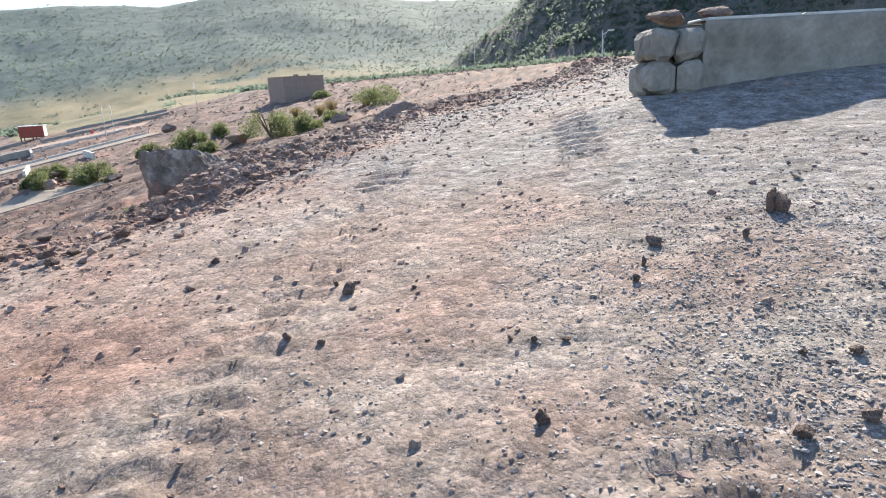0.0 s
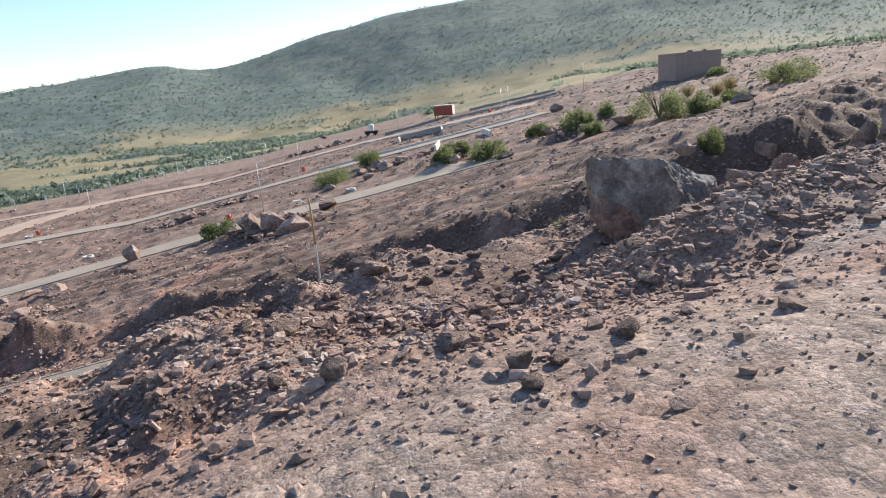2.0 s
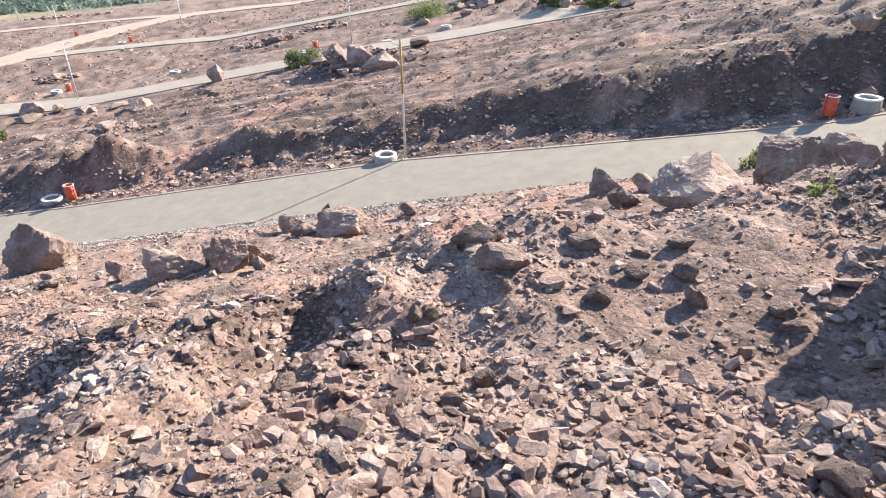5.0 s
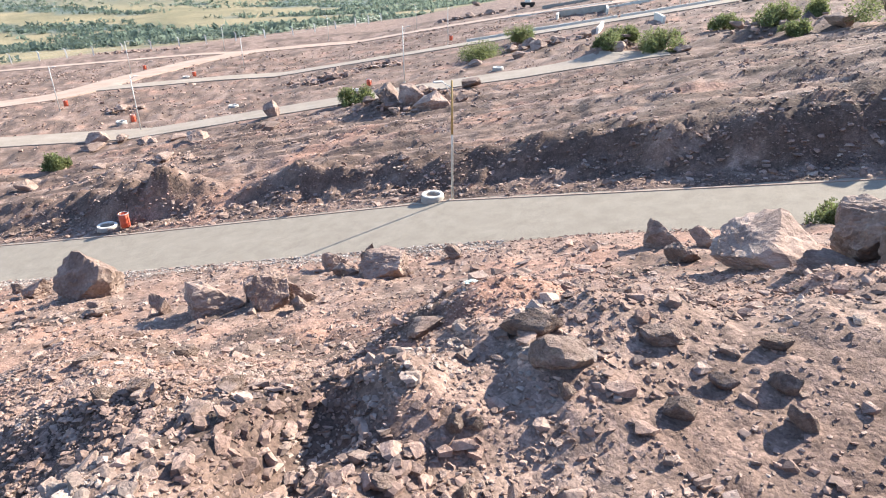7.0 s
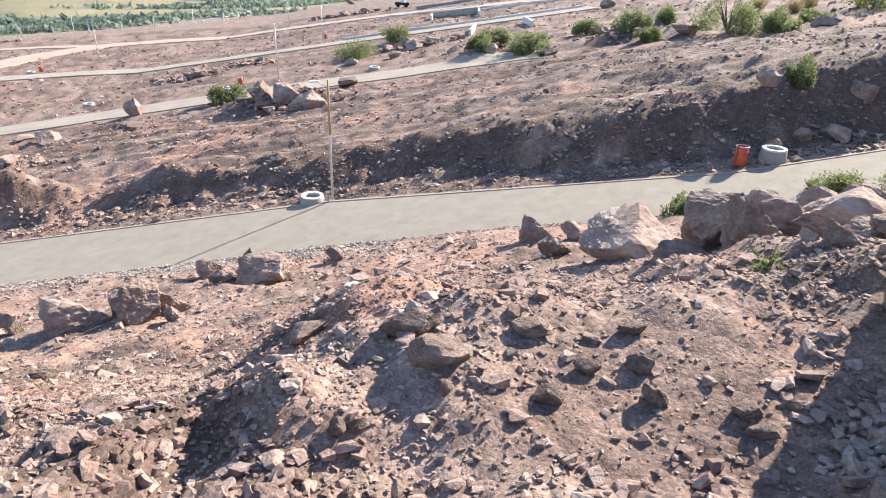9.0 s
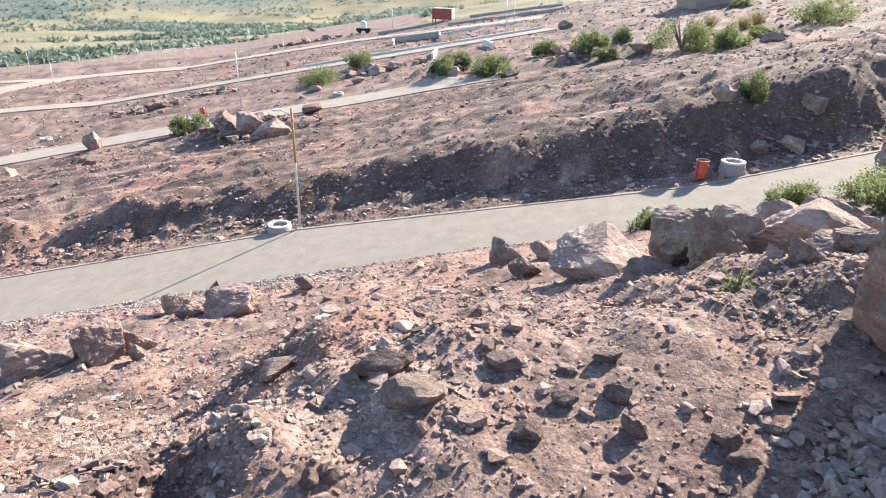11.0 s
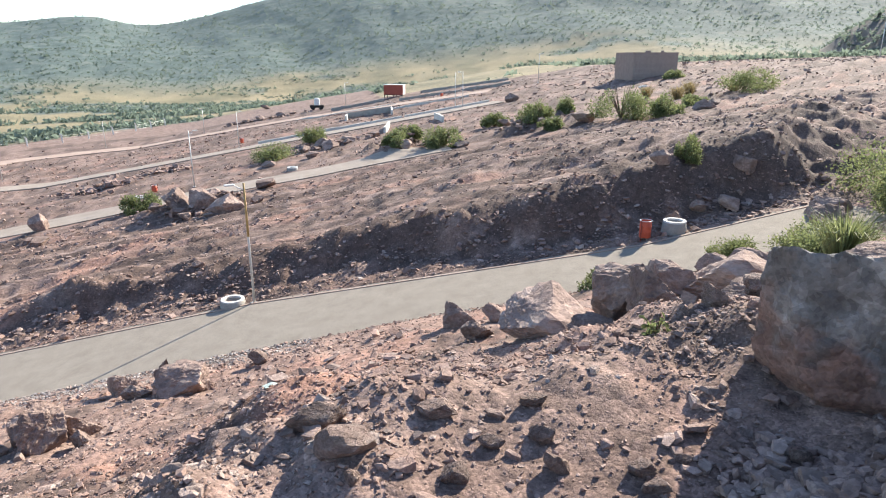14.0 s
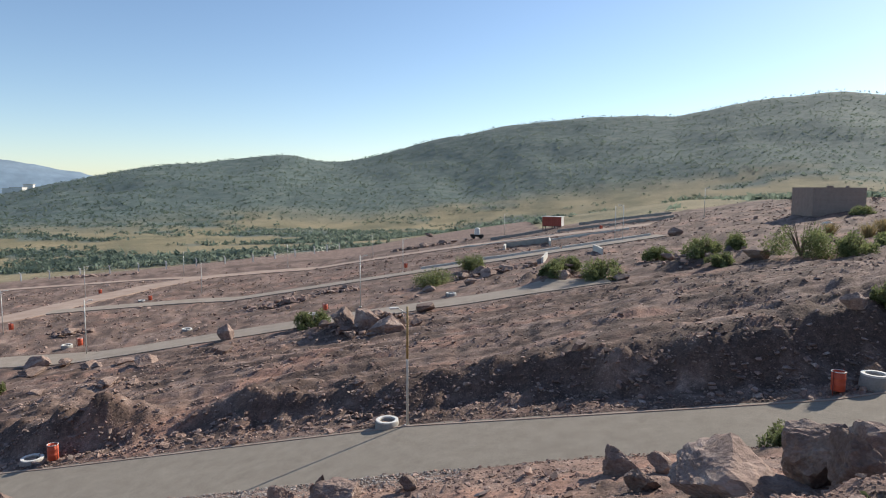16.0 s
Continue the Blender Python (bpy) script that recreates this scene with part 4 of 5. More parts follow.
def fence_post_mesh():
    bm = box(bmesh.new(), (-0.15, -0.15, -0.3), (0.15, 0.15, 2.2), 0.02)
    m = bmesh.ops.create_cube(bm, size=1.0, matrix=Matrix.Translation((-0.2, 0.0, 2.36)) @ pose(0, 0, 0, 0, -40, 0) @ Matrix.Diagonal((0.24, 0.24, 0.6, 1)))
    return bm


fence_posts = []
for (ax, ay), (bx, by) in zip(FENCE, FENCE[1:]):
    n = int(math.hypot(bx - ax, by - ay) / 6.5)
    fence_posts += [(ax + (bx - ax) * k / n, ay + (by - ay) * k / n) for k in range(n)]
fence = thing("wire_fence", (*fence_posts[0], gz(*fence_posts[0])), "wire fence on bent concrete posts along the grass", "fence")
bm = fence_post_mesh()
post_mesh = bpy.data.meshes.new("fence_post")
bm.to_mesh(post_mesh)
bm.free()
post_mesh.materials.append(M_WHITE)
back = fence.matrix_world.inverted()
for k, (x, y) in enumerate(fence_posts):
    ob = new("post", post_mesh)
    ob.parent = fence
    ob.matrix_local = back @ pose(x, y, gz(x, y), (k * 5) % 7 - 3, (k * 3) % 5 - 2, (k * 31) % 20 + 30)
for tall in (0.6, 1.2, 1.8):
    bm = bmesh.new()
    for (ax, ay), (bx, by) in zip(fence_posts, fence_posts[1:]):
        tube(bm, back @ Vector((ax, ay, gz(ax, ay) + tall)), back @ Vector((bx, by, gz(bx, by) + tall)), 0.012, 0.012, 3, False)
    part("wire", bm, M_GALV, fence)


# ---- plants ----
def leaf_cloud(rng, count, w, h, size, hollow=0.35, lean=0.0):
    """Small folded leaves spread through an uneven crown, denser towards its skin."""
    lobes = rng.uniform(-1, 1, (16, 3)) * (0.78, 0.78, 0.32) + (0, 0, 0.38)
    lobes[:, 2] *= 1.15 - 0.5 * np.hypot(lobes[:, 0], lobes[:, 1])
    grown = rng.uniform(0.16, 0.42, 16)
    pick = rng.choice(16, count, p=grown**2 / np.sum(grown**2))
    d = rng.normal(size=(count, 3))
    d /= np.linalg.norm(d, axis=1)[:, None]
    r = grown[pick] * (hollow + (1 - hollow) * rng.uniform(0, 1, count) ** 0.5) * rng.uniform(0.7, 1.5, count)
    c = (lobes[pick] + d * r[:, None]) * (w / 2, w / 2, h)
    c[:, 2] = np.abs(c[:, 2]) * 0.95
    along = d + rng.normal(size=(count, 3)) * 0.7 + (0, 0, 0.35)
    along /= np.linalg.norm(along, axis=1)[:, None]
    across = np.cross(along, rng.normal(size=(count, 3)))
    across /= np.linalg.norm(across, axis=1)[:, None]
    s = size * rng.uniform(0.6, 1.4, count)[:, None]
    up = np.cross(along, across) * s * 0.15
    verts = np.stack([c - along * s, c + across * s * 0.55 + up, c + along * s, c - across * s * 0.55 + up], 1).reshape(-1, 3)
    i = np.arange(count)[:, None] * 4
    tris = np.concatenate([i + (0, 1, 2), i + (0, 2, 3)])
    return verts, tris


def shrub(x, y, w, h, seed, label, leaves=900, size=0.07, mat=None):
    rng = np.random.RandomState(seed)
    plant = thing("shrub", (x, y, gz(x, y) - 0.03), label, "shrub", "shrubs", float(rng.uniform(0, 360)))
    bm = bmesh.new()
    for k in range(9):
        a, s = rng.uniform(0, 6.28), rng.uniform(0.3, 0.75)
        mid = Vector((math.cos(a) * w * 0.2 * s, math.sin(a) * w * 0.2 * s, h * 0.4))
        tip = Vector((math.cos(a) * w * 0.42 * s, math.sin(a) * w * 0.42 * s, h * (0.95 - 0.3 * s)))
        tube(bm, (0, 0, -0.05), mid, 0.02 * h, 0.013 * h, 5, False)
        tube(bm, mid, tip, 0.013 * h, 0.004 * h, 5, False)
    part("stem", bm, M_WOOD, plant)
    crown = new("crown", soup("crown", *leaf_cloud(rng, leaves, w, h, size), mat or M_LEAF))
    crown.parent = plant
    return plant


SHRUBS = ((-3.65, 56.56, 5.5, 2.8), (16.74, 38.47, 4.5, 2.7), (32.60, 43.75, 3.2, 2.6), (27.75, 39.57, 3.8, 2.4), (34.41, 31.91, 6.4, 4.0), (52.31, 37.73, 7.2, 3.0), (27.81, 34.44, 3.0, 1.6), (24.80, 47.30, 3.3, 2.0), (41.46, -10.09, 3.4, 1.6), (-39.12, 19.25, 2.16, 1.8), (-14.24, 33.0, 3.6, 2.0), (1.25, 67.75, 5.0, 3.0), (12.0, 41.5, 3.4, 2.0), (60.0, 68.0, 3.5, 1.6), (37.5, 28.5, 4.0, 2.2), (13.5, 44.5, 3.2, 2.0), (44.0, 34.0, 3.0, 1.5))
for k, (x, y, w, h) in enumerate(SHRUBS):
    shrub(x, y, w, h, 500 + k, "dusty green shrub growing on the cleared slope", 4600, 0.1)
NEAR_SHRUBS = ((24.21, 1.41, 1.7, 1.9), (32.6, -5.6, 7.0, 4.4), (33.4, -9.4, 5.6, 3.9), (28.4, -10.2, 4.4, 3.0), (20.9, -14.0, 3.2, 1.3), (22.9, -10.2, 2.85, 1.3), (21.6, -7.6, 2.1, 1.2), (6.95, -27.0, 0.26, 0.3), (14.6, -9.0, 1.6, 1.15), (18.6, -15.6, 1.8, 0.9))
for k, (x, y, w, h) in enumerate(NEAR_SHRUBS):
    shrub(x, y, w, h, 600 + k, "leafy bright green shrub among the boulders" if k != 7 else "tiny green seedling in the rubble", (15000 if w > 4 else 4600) if w > 1 else 90, (0.066 if w > 4 else 0.05) if w > 1 else 0.03)


def grass_tuft(x, y, w, h, seed, count, mat, label):
    rng = np.random.RandomState(seed)
    tuft = thing("grass_tuft", (x, y, gz(x, y) - 0.03), label, "grass", "grass tufts")
    a, s = rng.uniform(0, 6.28, count), rng.uniform(0.1, 1, count)
    base = np.stack([np.cos(a) * w * 0.12 * s, np.sin(a) * w * 0.12 * s, a * 0], 1)
    mid = base + np.stack([np.cos(a) * w * 0.22 * s, np.sin(a) * w * 0.22 * s, h * rng.uniform(0.5, 0.8, count)], 1)
    tip = mid + np.stack([np.cos(a) * w * 0.22 * s, np.sin(a) * w * 0.22 * s, h * rng.uniform(-0.1, 0.35, count)], 1)
    side = np.stack([-np.sin(a), np.cos(a), a * 0], 1) * (0.006 + 0.004 * w)
    verts = np.stack([base - side, base + side, mid - side * 0.8, mid + side * 0.8, tip], 1).reshape(-1, 3)
    i = np.arange(count)[:, None] * 5
    tris = np.concatenate([i + (0, 1, 3), i + (0, 3, 2), i + (2, 3, 4)])
    blades = new("tuft", soup("tuft", verts, tris, mat))
    blades.parent = tuft


grass_tuft(16.6, -18.6, 2.4, 1.4, 1, 520, M_LEAF, "tall grey-green grass tuft beside the boulders")
for k, (x, y, w, h) in enumerate(((40.5, -6.4, 4.6, 2.2), (46.4, 42.0, 4.0, 1.8), (45.8, 48.8, 3.6, 1.6), (49.0, 44.0, 3.6, 1.9), (52.5, 40.0, 3.0, 1.4), (38.0, -9.0, 3.0, 1.4))):
    grass_tuft(x, y, w, h, 10 + k, 300, M_LEAF_DRY, "dry straw-coloured grass tuft on the slope")


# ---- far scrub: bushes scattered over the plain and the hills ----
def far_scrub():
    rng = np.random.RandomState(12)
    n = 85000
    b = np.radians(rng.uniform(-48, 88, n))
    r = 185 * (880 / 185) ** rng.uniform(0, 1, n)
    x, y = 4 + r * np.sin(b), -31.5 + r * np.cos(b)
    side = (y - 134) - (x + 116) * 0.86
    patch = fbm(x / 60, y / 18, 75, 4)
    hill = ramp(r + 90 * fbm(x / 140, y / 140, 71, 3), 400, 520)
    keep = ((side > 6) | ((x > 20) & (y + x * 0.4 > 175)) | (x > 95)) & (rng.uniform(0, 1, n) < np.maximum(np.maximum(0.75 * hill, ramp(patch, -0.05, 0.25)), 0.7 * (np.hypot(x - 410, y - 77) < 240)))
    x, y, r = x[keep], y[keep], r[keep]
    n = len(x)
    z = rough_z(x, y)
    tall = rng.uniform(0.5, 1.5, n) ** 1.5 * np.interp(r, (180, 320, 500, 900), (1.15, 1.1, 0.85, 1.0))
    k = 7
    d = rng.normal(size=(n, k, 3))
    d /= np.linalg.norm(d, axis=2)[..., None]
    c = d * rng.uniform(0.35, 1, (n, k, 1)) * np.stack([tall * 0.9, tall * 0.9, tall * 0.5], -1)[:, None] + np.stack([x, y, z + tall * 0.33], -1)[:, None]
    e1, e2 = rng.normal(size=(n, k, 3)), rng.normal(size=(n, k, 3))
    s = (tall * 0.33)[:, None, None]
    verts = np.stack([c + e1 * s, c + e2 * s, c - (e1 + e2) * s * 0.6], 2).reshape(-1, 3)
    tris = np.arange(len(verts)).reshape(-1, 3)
    tagged(new("scrub", soup("scrub", verts, tris, M_HAZE_LEAF)), "low scrub over the valley and hillsides, its grey-green tinted for haze", "scrub", kind="stuff")


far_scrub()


# ---- far distance: mountains tinted blue for haze, and a few pale buildings ----
def far_mountains():
    verts, faces = [], []
    bearings = np.arange(-62, -14, 0.5)
    tall = 62 + 55 * np.array([noise.fractal(Vector((b * 0.09, 3.0, 0.0)), 1.0, 2.0, 5) for b in bearings]) + np.interp(bearings, (-62, -45, -25, -14), (35, 25, -20, -80))
    for b, h in zip(np.radians(bearings), tall):
        for r, z in ((2300, -30.0), (2420, 0.55 * h), (2540, h), (2570, -30.0)):
            verts.append((4 + r * math.sin(b), -31.5 + r * math.cos(b), z))
    for k in range(len(bearings) - 1):
        faces += [(4 * k + c, 4 * k + c + 1, 4 * k + 5 + c, 4 * k + 4 + c) for c in range(3)]
    # distance haze is put into this blue base colour
    mat = surface("haze_blue_mountain", ((0.20, 0.27, 0.34), (0.23, 0.30, 0.37)), 0.004, 1.0, 0.0, 0.02)
    tagged(new("backdrop", mesh_of("backdrop", verts, faces, (mat,), True)), "mountains beyond the valley, coloured pale blue for haze", "mountains", kind="structure")


far_mountains()
for k, (b, r, w) in enumerate(((-37.6, 900, 16), (-36.9, 905, 10), (-38.3, 880, 9))):
    x, y = 4 + r * math.sin(radians(b)), -31.5 + r * math.cos(radians(b))
    shed = thing("distant_building", (x, y, gz(x, y) - 1), "pale distant building at the valley's end", "building", "distant buildings", turn=float(k * 20))
    part("wall", box(bmesh.new(), (-w / 2, -4, 0), (w / 2, 4, 8)), M_WHITE, shed)
    part("roof", box(bmesh.new(), (-w / 2 - 0.4, -4.4, 8), (w / 2 + 0.4, 4.4, 8.6)), M_CONCRETE, shed)


# ---- rubble ----
def hull_rock(seed, points=9):
    """A small angular stone as arrays, about one unit across."""
    rng = np.random.RandomState(seed)
    bm = bmesh.new()
    box_ = np.array([(sx, sy, sz) for sx in (-1, 1) for sy in (-1, 1) for sz in (-1, 1)], float) * rng.uniform(0.3, 1.0, (8, 3)) * 0.9
    extra = rng.normal(size=(max(points - 6, 0), 3))
    extra = extra / np.linalg.norm(extra, axis=1)[:, None] * 1.08
    p = np.vstack([box_, extra]) * (0.5, rng.uniform(0.32, 0.48), rng.uniform(0.18, 0.36))
    for q in p:
        bm.verts.new(q)
    bmesh.ops.convex_hull(bm, input=bm.verts)
    bmesh.ops.triangulate(bm, faces=bm.faces)
    loose = [v for v in bm.verts if not v.link_faces]
    bmesh.ops.delete(bm, geom=loose, context="VERTS")
    bm.verts.index_update()
    out = np.array([v.co[:] for v in bm.verts]), np.array([[v.index for v in f.verts] for f in bm.faces])
    bm.free()
    return out


KINDS = [hull_rock(s, 8 + s % 2) for s in range(18)]


def worn_rock(seed):
    """A larger broken stone with worn faces, as arrays."""
    rng = np.random.RandomState(seed)
    bm = bmesh.new()
    bmesh.ops.create_cube(bm, size=1.0)
    for k in range(9):
        way = Vector(rng.normal(size=3)).normalized()
        geom = bm.verts[:] + bm.edges[:] + bm.faces[:]
        cut = bmesh.ops.bisect_plane(bm, geom=geom, plane_co=way * rng.uniform(0.3, 0.52), plane_no=way, clear_outer=True)
        edges = [e for e in cut["geom_cut"] if isinstance(e, bmesh.types.BMEdge)]
        if edges:
            bmesh.ops.edgeloop_fill(bm, edges=edges)
    bmesh.ops.triangulate(bm, faces=bm.faces)
    bm.verts.index_update()
    shape = (1.0, rng.uniform(0.6, 0.9), rng.uniform(0.42, 0.72))
    out = np.array([v.co[:] for v in bm.verts]) * shape, np.array([[v.index for v in f.verts] for f in bm.faces])
    bm.free()
    return out


SMALL = len(KINDS)
KINDS += [worn_rock(700 + s) for s in range(14)]


def scatter(name, x, y, size, seed, mat, label, sink=0.2):
    rng = np.random.RandomState(seed)
    z = rough_z(x, y)
    all_v, all_t, start = [], [], 0
    kind = np.where((size > 0.085) & (size > 0.018 * np.hypot(x - 4, y + 32)), SMALL + rng.randint(0, len(KINDS) - SMALL, len(x)), rng.randint(0, SMALL, len(x)))
    for k, (v, t) in enumerate(KINDS):
        m = kind == k
        n = int(m.sum())
        if not n:
            continue
        a, b = rng.uniform(0, 6.283, n), rng.normal(0, 0.45, n)
        ca, sa, cb, sb = np.cos(a), np.sin(a), np.cos(b), np.sin(b)
        rot = np.stack([np.stack([ca, -sa * cb, sa * sb], -1), np.stack([sa, ca * cb, -ca * sb], -1), np.stack([0 * a, sb, cb], -1)], 1)
        scale = size[m, None] * rng.uniform(0.75, 1.25, (n, 3)) * (1, 1, 0.8)
        pts = np.einsum("nij,nvj->nvi", rot, v[None] * scale[:, None])
        pts += np.stack([x[m], y[m], z[m] + size[m] * (0.3 - sink)], -1)[:, None]
        all_v.append(pts.reshape(-1, 3))
        all_t.append((t[None] + (np.arange(n) * len(v))[:, None, None]).reshape(-1, 3) + start)
        start += n * len(v)
    return tagged(new(name, soup(name, np.vstack(all_v), np.vstack(all_t), mat)), label, "rubble", kind="stuff")


def sizes(rng, n, lo, hi, power=2.2):
    u = rng.uniform(0, 1, n)
    return (lo ** (1 - power) + u * (hi ** (1 - power) - lo ** (1 - power))) ** (1 / (1 - power))


def fan(rng, n, near, far, lo, hi, cx=4.0, cy=-33.5, even=0.0):
    b = np.radians(rng.uniform(lo, hi, n))
    r = near + (far - near) * rng.uniform(0, 1, n) ** (1.0 - even)
    return cx + r * np.sin(b), cy + r * np.cos(b), r


def bare(x, y):
    """Where the bank is trodden sand rather than rubble."""
    spot = 1.3 * shelf(x - 0.1, y) + np.exp(-(((x - 5.75) / 0.75) ** 2 + ((y + 28.3) / 1.5) ** 2) * 1.2) + 0.8 * np.exp(-(((x - 7.3) / 1.3) ** 2 + ((y + 24.2) / 1.6) ** 2))
    return np.clip(spot + 0.7 * ramp(fbm(x / 2.1, y / 2.1, 15, 3), 0.2, 0.5), 0, 1)


def build_rubble():
    rng = np.random.RandomState(21)
    # bank below the brink
    x, y, r = [np.concatenate(c) for c in zip(fan(rng, 62000, 1.4, 15, -68, 92), fan(rng, 30000, 14, 44, -62, 66))]
    on = (y > bench_edge(x) - 0.3) & (y < road_near(x) - 0.25) & (rng.uniform(0, 1, len(x)) > 0.85 * bare(x, y))
    x, y, r = x[on], y[on], r[on]
    size = sizes(rng, len(x), 0.022, 0.16, 2.75) * np.interp(r, (0, 4, 10, 40), (0.68, 0.78, 1.0, 2.0))
    scatter("rubble", x, y, np.minimum(size, 0.55), 22, M_RUBBLE, "broken reddish-grey rubble strewn down the bank")
    # fines between the stones on the left of the shelf
    n = 36000
    x, y = 0.4 + rng.normal(0, 2.3, n), -26.8 + rng.normal(0, 1.9, n)
    on = (y > bench_edge(x)) & (vnoise(x / 0.9, y / 0.9, 65) > rng.uniform(0, 0.7, n))
    x, y = x[on], y[on]
    scatter("rubble", x, y, sizes(rng, len(x), 0.022, 0.12, 2.5), 34, M_RUBBLE, "broken pinkish stones packed over a spoil hump", 0.2)
    # foot of the bank, down to the road
    n = 13000
    x, y = rng.uniform(-24, 7, n), rng.uniform(-24, -6, n)
    on = (y < road_near(x) - 0.3) & (np.hypot(x - 0.4, (y + 26.8) * 1.2) > 3.0) & (vnoise(x / 1.8, y / 1.8, 67) > rng.uniform(0.05, 0.75, n))
    x, y = x[on], y[on]
    scatter("rubble", x, y, sizes(rng, len(x), 0.06, 0.42, 2.7), 36, M_RUBBLE, "pale broken stones over the foot of the bank", 0.2)
    n = 9000
    x = rng.uniform(-26, 3, n)
    y = road_near(x) - np.abs(rng.normal(0.0, 1.1, n))
    scatter("gravel", x, y, sizes(rng, n, 0.04, 0.16, 2.6), 37, M_GRAVEL, "strip of grey gravel beside the tarred road", 0.1)
    # stony shelf in the middle of the bank
    n = 22000
    x, y = rng.uniform(-4, 12, n), rng.uniform(-30, -16, n)
    on = (y < road_near(x) - 1) & (rng.uniform(0, 1, n) > 0.95 * bare(x, y)) & (vnoise(x / 1.4, y / 1.4, 63) > rng.uniform(0, 0.8, n)) & (np.hypot(x - 7.5, y + 28.45) > 0.8)
    x, y = x[on], y[on]
    scatter("rubble", x, y, sizes(rng, len(x), 0.03, 0.15, 2.6), 32, M_RUBBLE, "broken pinkish stones over the middle of the bank", 0.24)
    # clods of dry soil on the shelf and the hump behind it
    n = 36000
    x, y = rng.uniform(2.6, 8.6, n), -31.0 + 6.5 * rng.uniform(0, 1, n) ** 0.8
    on = (y > bench_edge(x)) & (rng.uniform(0, 1, n) > 0.8 * bare(x, y)) & (vnoise(x / 0.5, y / 0.5, 69) > rng.uniform(0.0, 0.8, n)) & (np.hypot(x - 7.5, y + 28.45) > 0.7)
    x, y = x[on], y[on]
    scatter("soil_clods", x, y, sizes(rng, len(x), 0.013, 0.075, 2.5), 38, M_CLOD, "crumbled red-brown clods of dry soil", 0.16)
    # heap round the great boulder
    n = 7000
    x, y = 7.6 + rng.normal(0, 1.35, n), -29.7 + rng.normal(0, 1.0, n) + 0.22 * rng.normal(0, 1, n)
    on = (y > bench_edge(x) - 0.9 + 0.12 * (x - 7)) & (np.hypot(x - 7.5, y + 28.45) > 0.72) & (np.exp(-(((x - 5.75) / 0.9) ** 2 + ((y + 28.3) / 1.5) ** 2)) < 0.4)
    x, y = x[on], y[on]
    scatter("rubble", x, y, sizes(rng, len(x), 0.026, 0.125, 2.4), 23, M_RUBBLE, "heaped grey broken stones round a great boulder")
    n = 1500
    x, y = 6.95 + rng.normal(0, 0.42, n), -29.35 + rng.normal(0, 0.36, n)
    on = (np.hypot(x - 7.6, y + 28.45) > 0.7) & (x > 6.15)
    x, y = x[on], y[on]
    scatter("rubble", x, y, sizes(rng, len(x), 0.04, 0.15, 2.2), 40, M_RUBBLE, "pile of rounded grey stones at a great boulder's foot", 0.1)
    n = 3400
    x, y = 4.7 + rng.normal(0, 1.1, n), -30.5 + rng.normal(0, 0.75, n)
    scatter("rubble", x, y, sizes(rng, n, 0.026, 0.125, 2.5), 28, M_RUBBLE, "close heap of angular stones just under the brink", 0.12)
    # windrow along the brink
    n = 9000
    x = rng.uniform(-2.0, 24, n) ** 1.0
    y = bench_edge(x) + rng.normal(0.0, 0.8, n)
    scatter("rubble", x, y, sizes(rng, n, 0.022, 0.125, 2.6), 24, M_RUBBLE, "windrow of broken stones along the track's brink")
    n = 6000
    x = rng.uniform(-1.0, 20, n)
    y = bench_edge(x) - np.abs(rng.normal(0.0, 1.5, n))
    scatter("gravel", x, y, sizes(rng, n, 0.014, 0.07, 2.6), 29, M_RUBBLE, "small broken stones spread over the track's edge")
    # loose grit at the tarred road's edges
    n = 7000
    x = rng.uniform(-28, 26, n)
    y = np.where(rng.uniform(0, 1, n) < 0.75, road_near(x) + rng.normal(-0.15, 0.35, n), road_far(x) + rng.normal(0.25, 0.25, n))
    scatter("gravel", x, y, sizes(rng, n, 0.03, 0.2, 2.6), 30, M_RUBBLE, "loose grit along the edges of the tarred road", 0.05)
    # the dusty track
    x, y, r = fan(rng, 22000, 0.6, 22, -70, 175, 4.5, -39.0)
    on = (y < bench_edge(x)) & (vnoise(x / 1.3, y / 1.3, 51) + 0.35 * (x > 8) > rng.uniform(0.1, 0.9, len(x)))
    x, y, r = x[on], y[on], r[on]
    scatter("gravel", x, y, sizes(rng, len(x), 0.012, 0.08, 2.6) * np.interp(r, (0, 4, 26), (0.8, 1.0, 2.0)), 25, M_RUBBLE, "small loose gravel on the dusty track")
    x, y, r = [np.concatenate(c) for c in zip(fan(rng, 24000, 0.9, 7.0, -25, 95, 4.65, -38.86), fan(rng, 20000, 1.1, 5.0, 42, 98, 4.65, -38.86))]
    patch = np.maximum(ramp(0.8 * (x - 6.3) - (y + 37.7) + 0.9 * fbm(x / 0.9, y / 0.9, 53, 3), -0.1, 0.8), 0.14 + 0.4 * ramp(fbm(x / 0.8, y / 0.8, 54, 3), -0.1, 0.4))
    on = (y < bench_edge(x)) & (patch > rng.uniform(0.02, 1.0, len(x)))
    x, y, r = x[on], y[on], r[on]
    scatter("gravel", x, y, sizes(rng, len(x), 0.0095, 0.034, 2.8), 35, M_GRAVEL, "fine grey gravel spilt over the dusty track", 0.26)
    # verge and cleared slope beyond the road
    x, y, r = fan(rng, 30000, 30, 66, -46, 60, even=0.3)
    on = (y > road_far(x) + 0.15) & (line_gap(x, y, ROAD_B) > 3.2) & (vnoise(x / 3.0, y / 1.2, 58) + 0.4 * (y < road_far(x) + 4) > rng.uniform(0.15, 0.8, len(x)))
    x, y, r = x[on], y[on], r[on]
    verge = np.exp(-((y - road_far(x) - 1.6) / 1.6) ** 2)
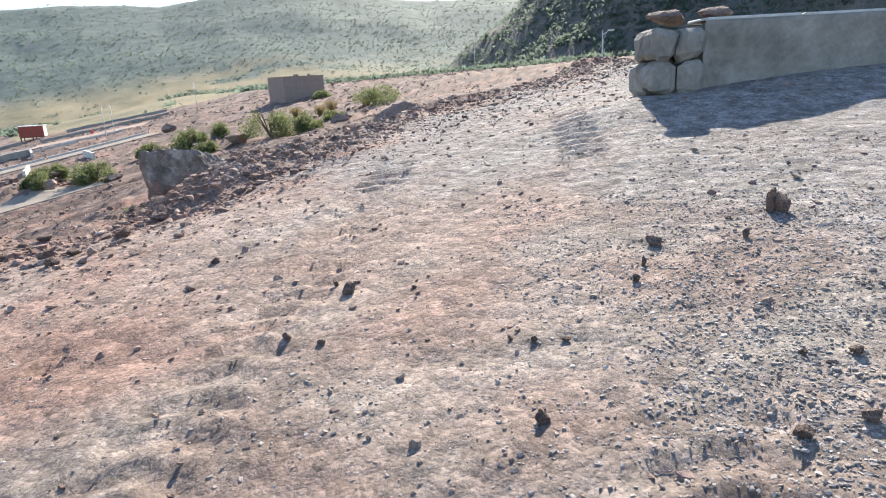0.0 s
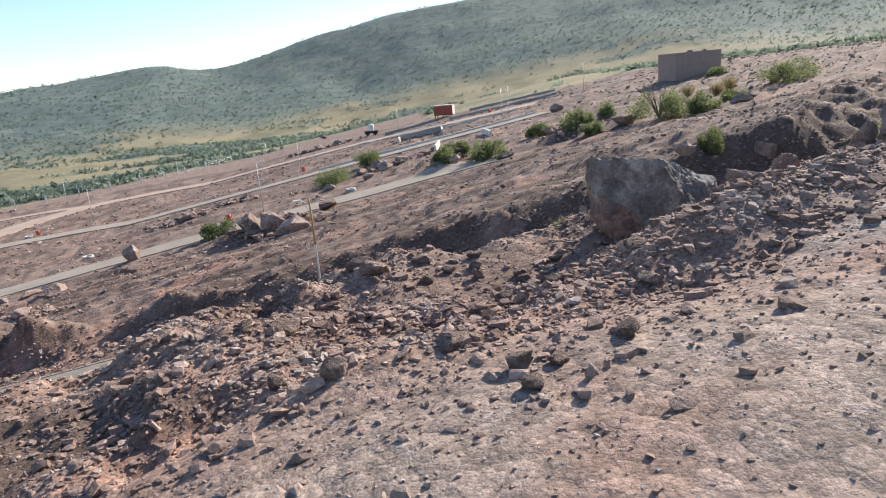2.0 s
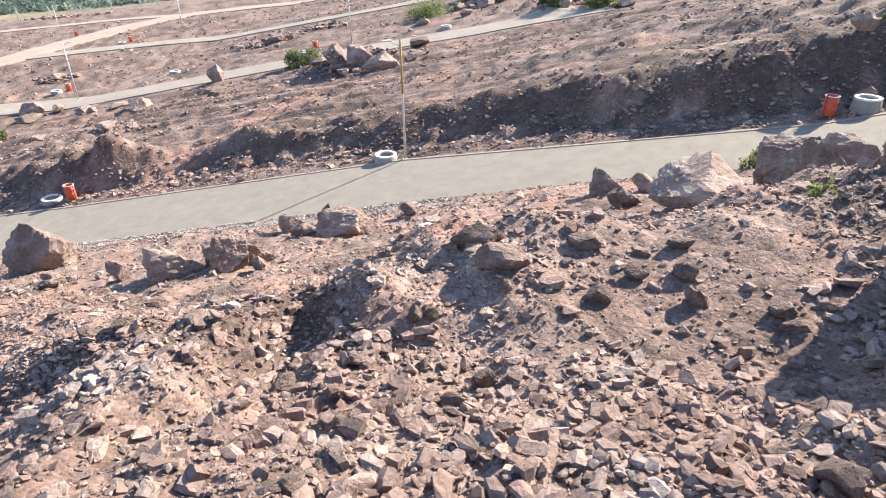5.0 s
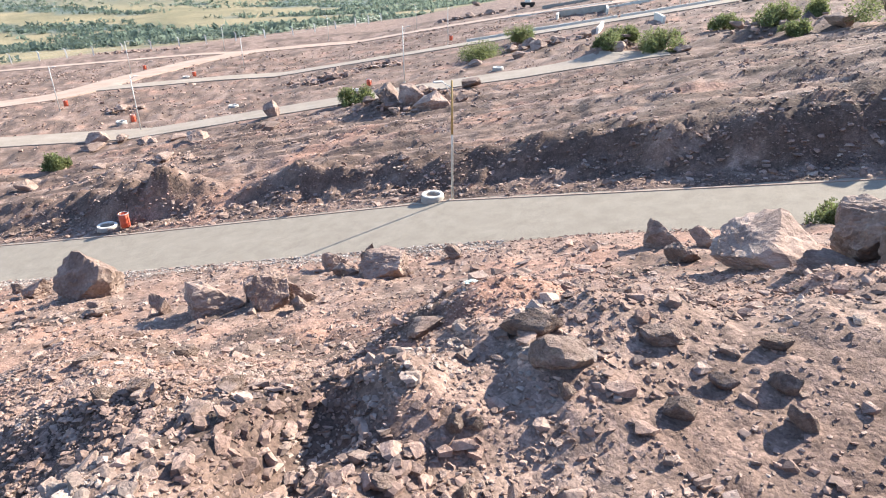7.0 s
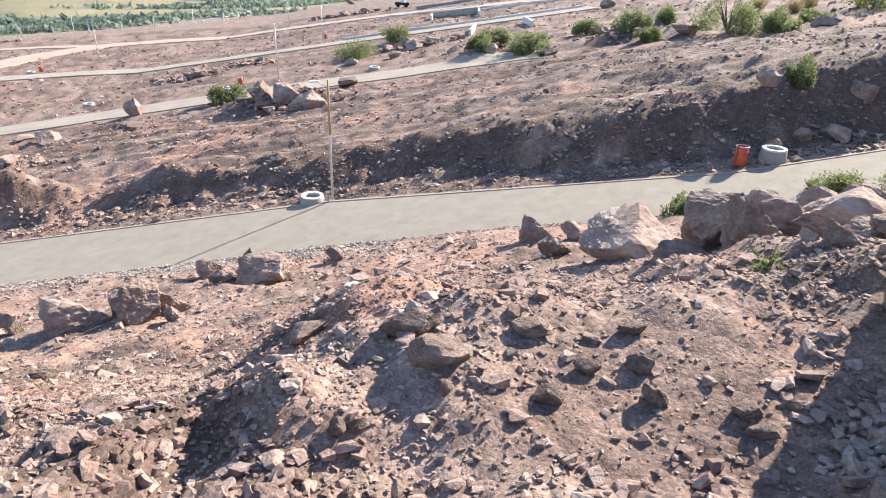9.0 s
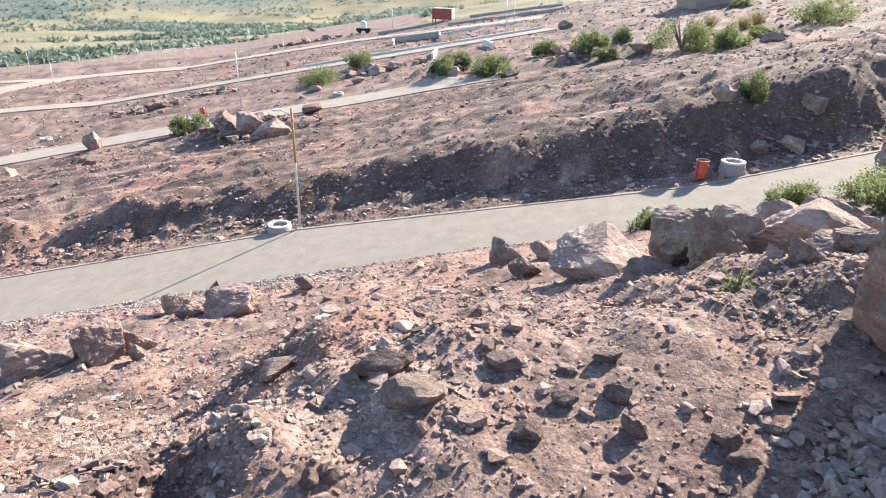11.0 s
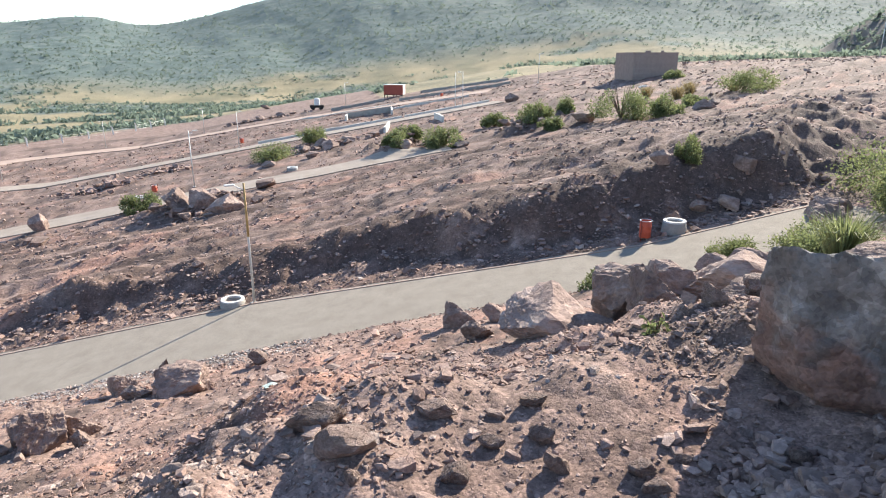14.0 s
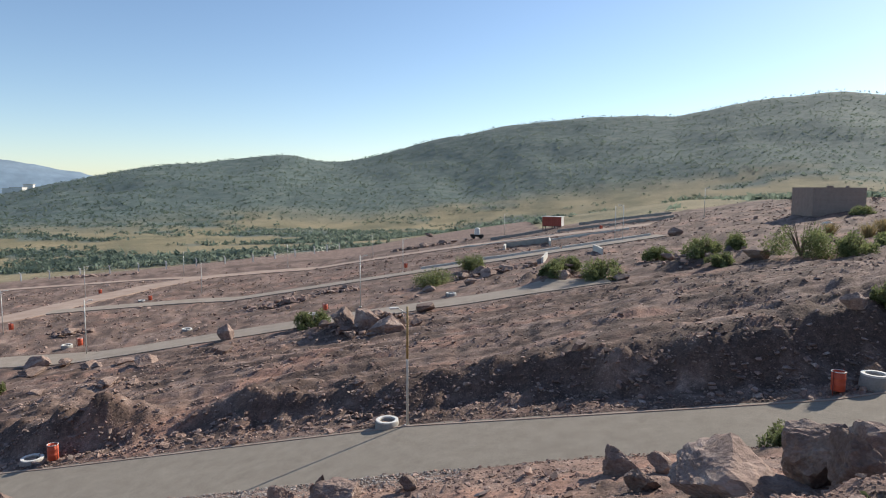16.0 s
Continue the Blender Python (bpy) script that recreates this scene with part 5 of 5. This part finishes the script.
    scatter("rubble", x, y, sizes(rng, len(x), 0.08, 0.5, 2.8) * (1 + 0.4 * verge), 26, M_RUBBLE, "scattered stones over the cleared red slope")
    n = 7000
    x = rng.uniform(-30, 31, n)
    y = road_far(x) + 0.6 + np.abs(rng.normal(1.8, 1.9, n))
    scatter("rubble", x, y, sizes(rng, n, 0.06, 0.5, 2.7), 31, M_RUBBLE, "broken stones littering the cut bank above the road")
    x, y, r = fan(rng, 9000, 60, 190, -55, 55, even=0.2)
    clump = vnoise(x / 9, y / 5, 57)
    lanes = np.minimum(np.minimum(line_gap(x, y, ROAD_B), line_gap(x, y, ROAD_C)), np.minimum(line_gap(x, y, TRACK), line_gap(x, y, TRACK_UPPER)))
    on = (lanes > 3.3) & (clump > rng.uniform(0.35, 0.95, len(x))) & ((y - 134) - (x + 116) * 0.86 < 4)
    x, y = x[on], y[on]
    scatter("rubble", x, y, sizes(rng, len(x), 0.2, 1.2, 2.8), 27, M_RUBBLE, "heaps of broken stone across the far plots")
    x, y, r = fan(rng, 26000, 62, 170, -46, 44, even=0.2)
    lanes = np.minimum(np.minimum(line_gap(x, y, ROAD_B), line_gap(x, y, ROAD_C)), np.minimum(line_gap(x, y, TRACK), line_gap(x, y, TRACK_UPPER)))
    on = (lanes > 3.0) & (vnoise(x / 6, y / 2.5, 59) > rng.uniform(0.1, 0.9, len(x))) & ((y - 134) - (x + 116) * 0.86 < 0)
    x, y, r = x[on], y[on], r[on]
    scatter("rubble", x, y, sizes(rng, len(x), 0.12, 0.6, 2.8) * np.interp(r, (60, 170), (0.9, 1.6)), 39, M_RUBBLE, "small stones littering the far cleared plots", 0.12)


build_rubble()


def stone_heap(cx, cy, wide, deep, n, lo, hi, seed, label):
    """A dumped heap: one thing of many broken stones."""
    rng = np.random.RandomState(seed)
    x, y = cx + rng.normal(0, wide / 2.6, n), cy + rng.normal(0, deep / 2.6, n)
    scatter("stone_heap", x, y, sizes(rng, n, lo, hi, 2.0), seed, M_RUBBLE, label, 0.05)


for k, (x, y, w, d, n, lo, hi) in enumerate(((-24.5, 58.5, 5.5, 2.6, 90, 0.4, 1.7), (-28.0, 57.3, 3.2, 2.2, 50, 0.4, 1.4), (-20.8, 64.8, 5.0, 2.6, 70, 0.4, 1.6), (-51.0, 48.4, 4.5, 2.0, 40, 0.35, 1.2), (4.2, 60.5, 6.0, 2.6, 60, 0.5, 1.9), (-7.0, 25.6, 7.0, 3.4, 110, 0.3, 1.3), (-106.0, 136.0, 16.0, 3.0, 70, 0.5, 1.6), (-14.0, 152.0, 12.0, 4.0, 80, 0.5, 1.8), (-26.0, 16.0, 4.0, 2.2, 60, 0.25, 0.9), (28.0, 38.5, 6.0, 4.0, 60, 0.3, 1.2), (13.0, 43.0, 5.0, 3.0, 60, 0.3, 1.2))):
    stone_heap(x, y, w, d, n, lo, hi, 800 + k, "dumped heap of pale broken stone on the cleared plots")

def loose_stones():
    """Single stones on the bank nearest to the track."""
    rng = np.random.RandomState(33)
    x, y, r = fan(rng, 900, 2.2, 16, -70, 95)
    on = (y > bench_edge(x) + 0.2) & (y < road_near(x) - 1) & (rng.uniform(0, 1, len(x)) > 1.1 * bare(x, y)) & (shelf(x, y) < 0.1) & (np.hypot(x - 7.6, y + 28.3) > 0.9)
    x, y = x[on][:200], y[on][:200]
    for k, (px, py) in enumerate(zip(x, y)):
        w = float(rng.uniform(0.04, 0.1)) * (1 + 0.03 * float(np.hypot(px - 4, py + 33)))
        place_rock("stone", STONES[k % 12], float(px), float(py), w, w * float(rng.uniform(0.3, 0.6)), float(rng.uniform(0, 360)), "angular reddish-brown stone lying in the rubble", "stones in the rubble", tip=float(rng.uniform(-15, 15)))


loose_stones()


def crumpled_bag(x, y, size, mat, label, seed):
    bm = bmesh.new()
    bmesh.ops.create_icosphere(bm, subdivisions=3, radius=1.0)
    for v in bm.verts:
        v.co *= 1 + 0.5 * noise.fractal(v.co * 2.2 + Vector((seed, 0, 0)), 0.8, 2.0, 4)
        v.co = Vector((v.co.x * size, v.co.y * size * 0.6, v.co.z * size * 0.3))
    me = bpy.data.meshes.new("plastic_bag")
    bm.to_mesh(me)
    bm.free()
    me.materials.append(mat)
    ob = new("plastic_bag", me)
    ob.matrix_world = pose(x, y, gz(x, y) + size * 0.15, 0, 8, seed * 40)
    tagged(ob, label, "litter", "litter")


M_CLOTH = surface("faded_green_plastic", ((0.26, 0.34, 0.33), (0.42, 0.47, 0.45)), 8.0, 0.6, 0.0, 20.0)
crumpled_bag(3.3, -23.6, 0.11, M_CLOTH, "faded green plastic sheet crumpled in the rubble", 1)
crumpled_bag(2.2, -22.4, 0.09, M_CLOTH, "faded green plastic scrap crumpled among stones", 2)
crumpled_bag(8.75, -28.75, 0.1, M_WHITE, "crumpled white plastic bag beside a great boulder", 3)
crumpled_bag(52.0, 62.0, 0.7, M_WHITE, "white sack lying on the slope", 4)
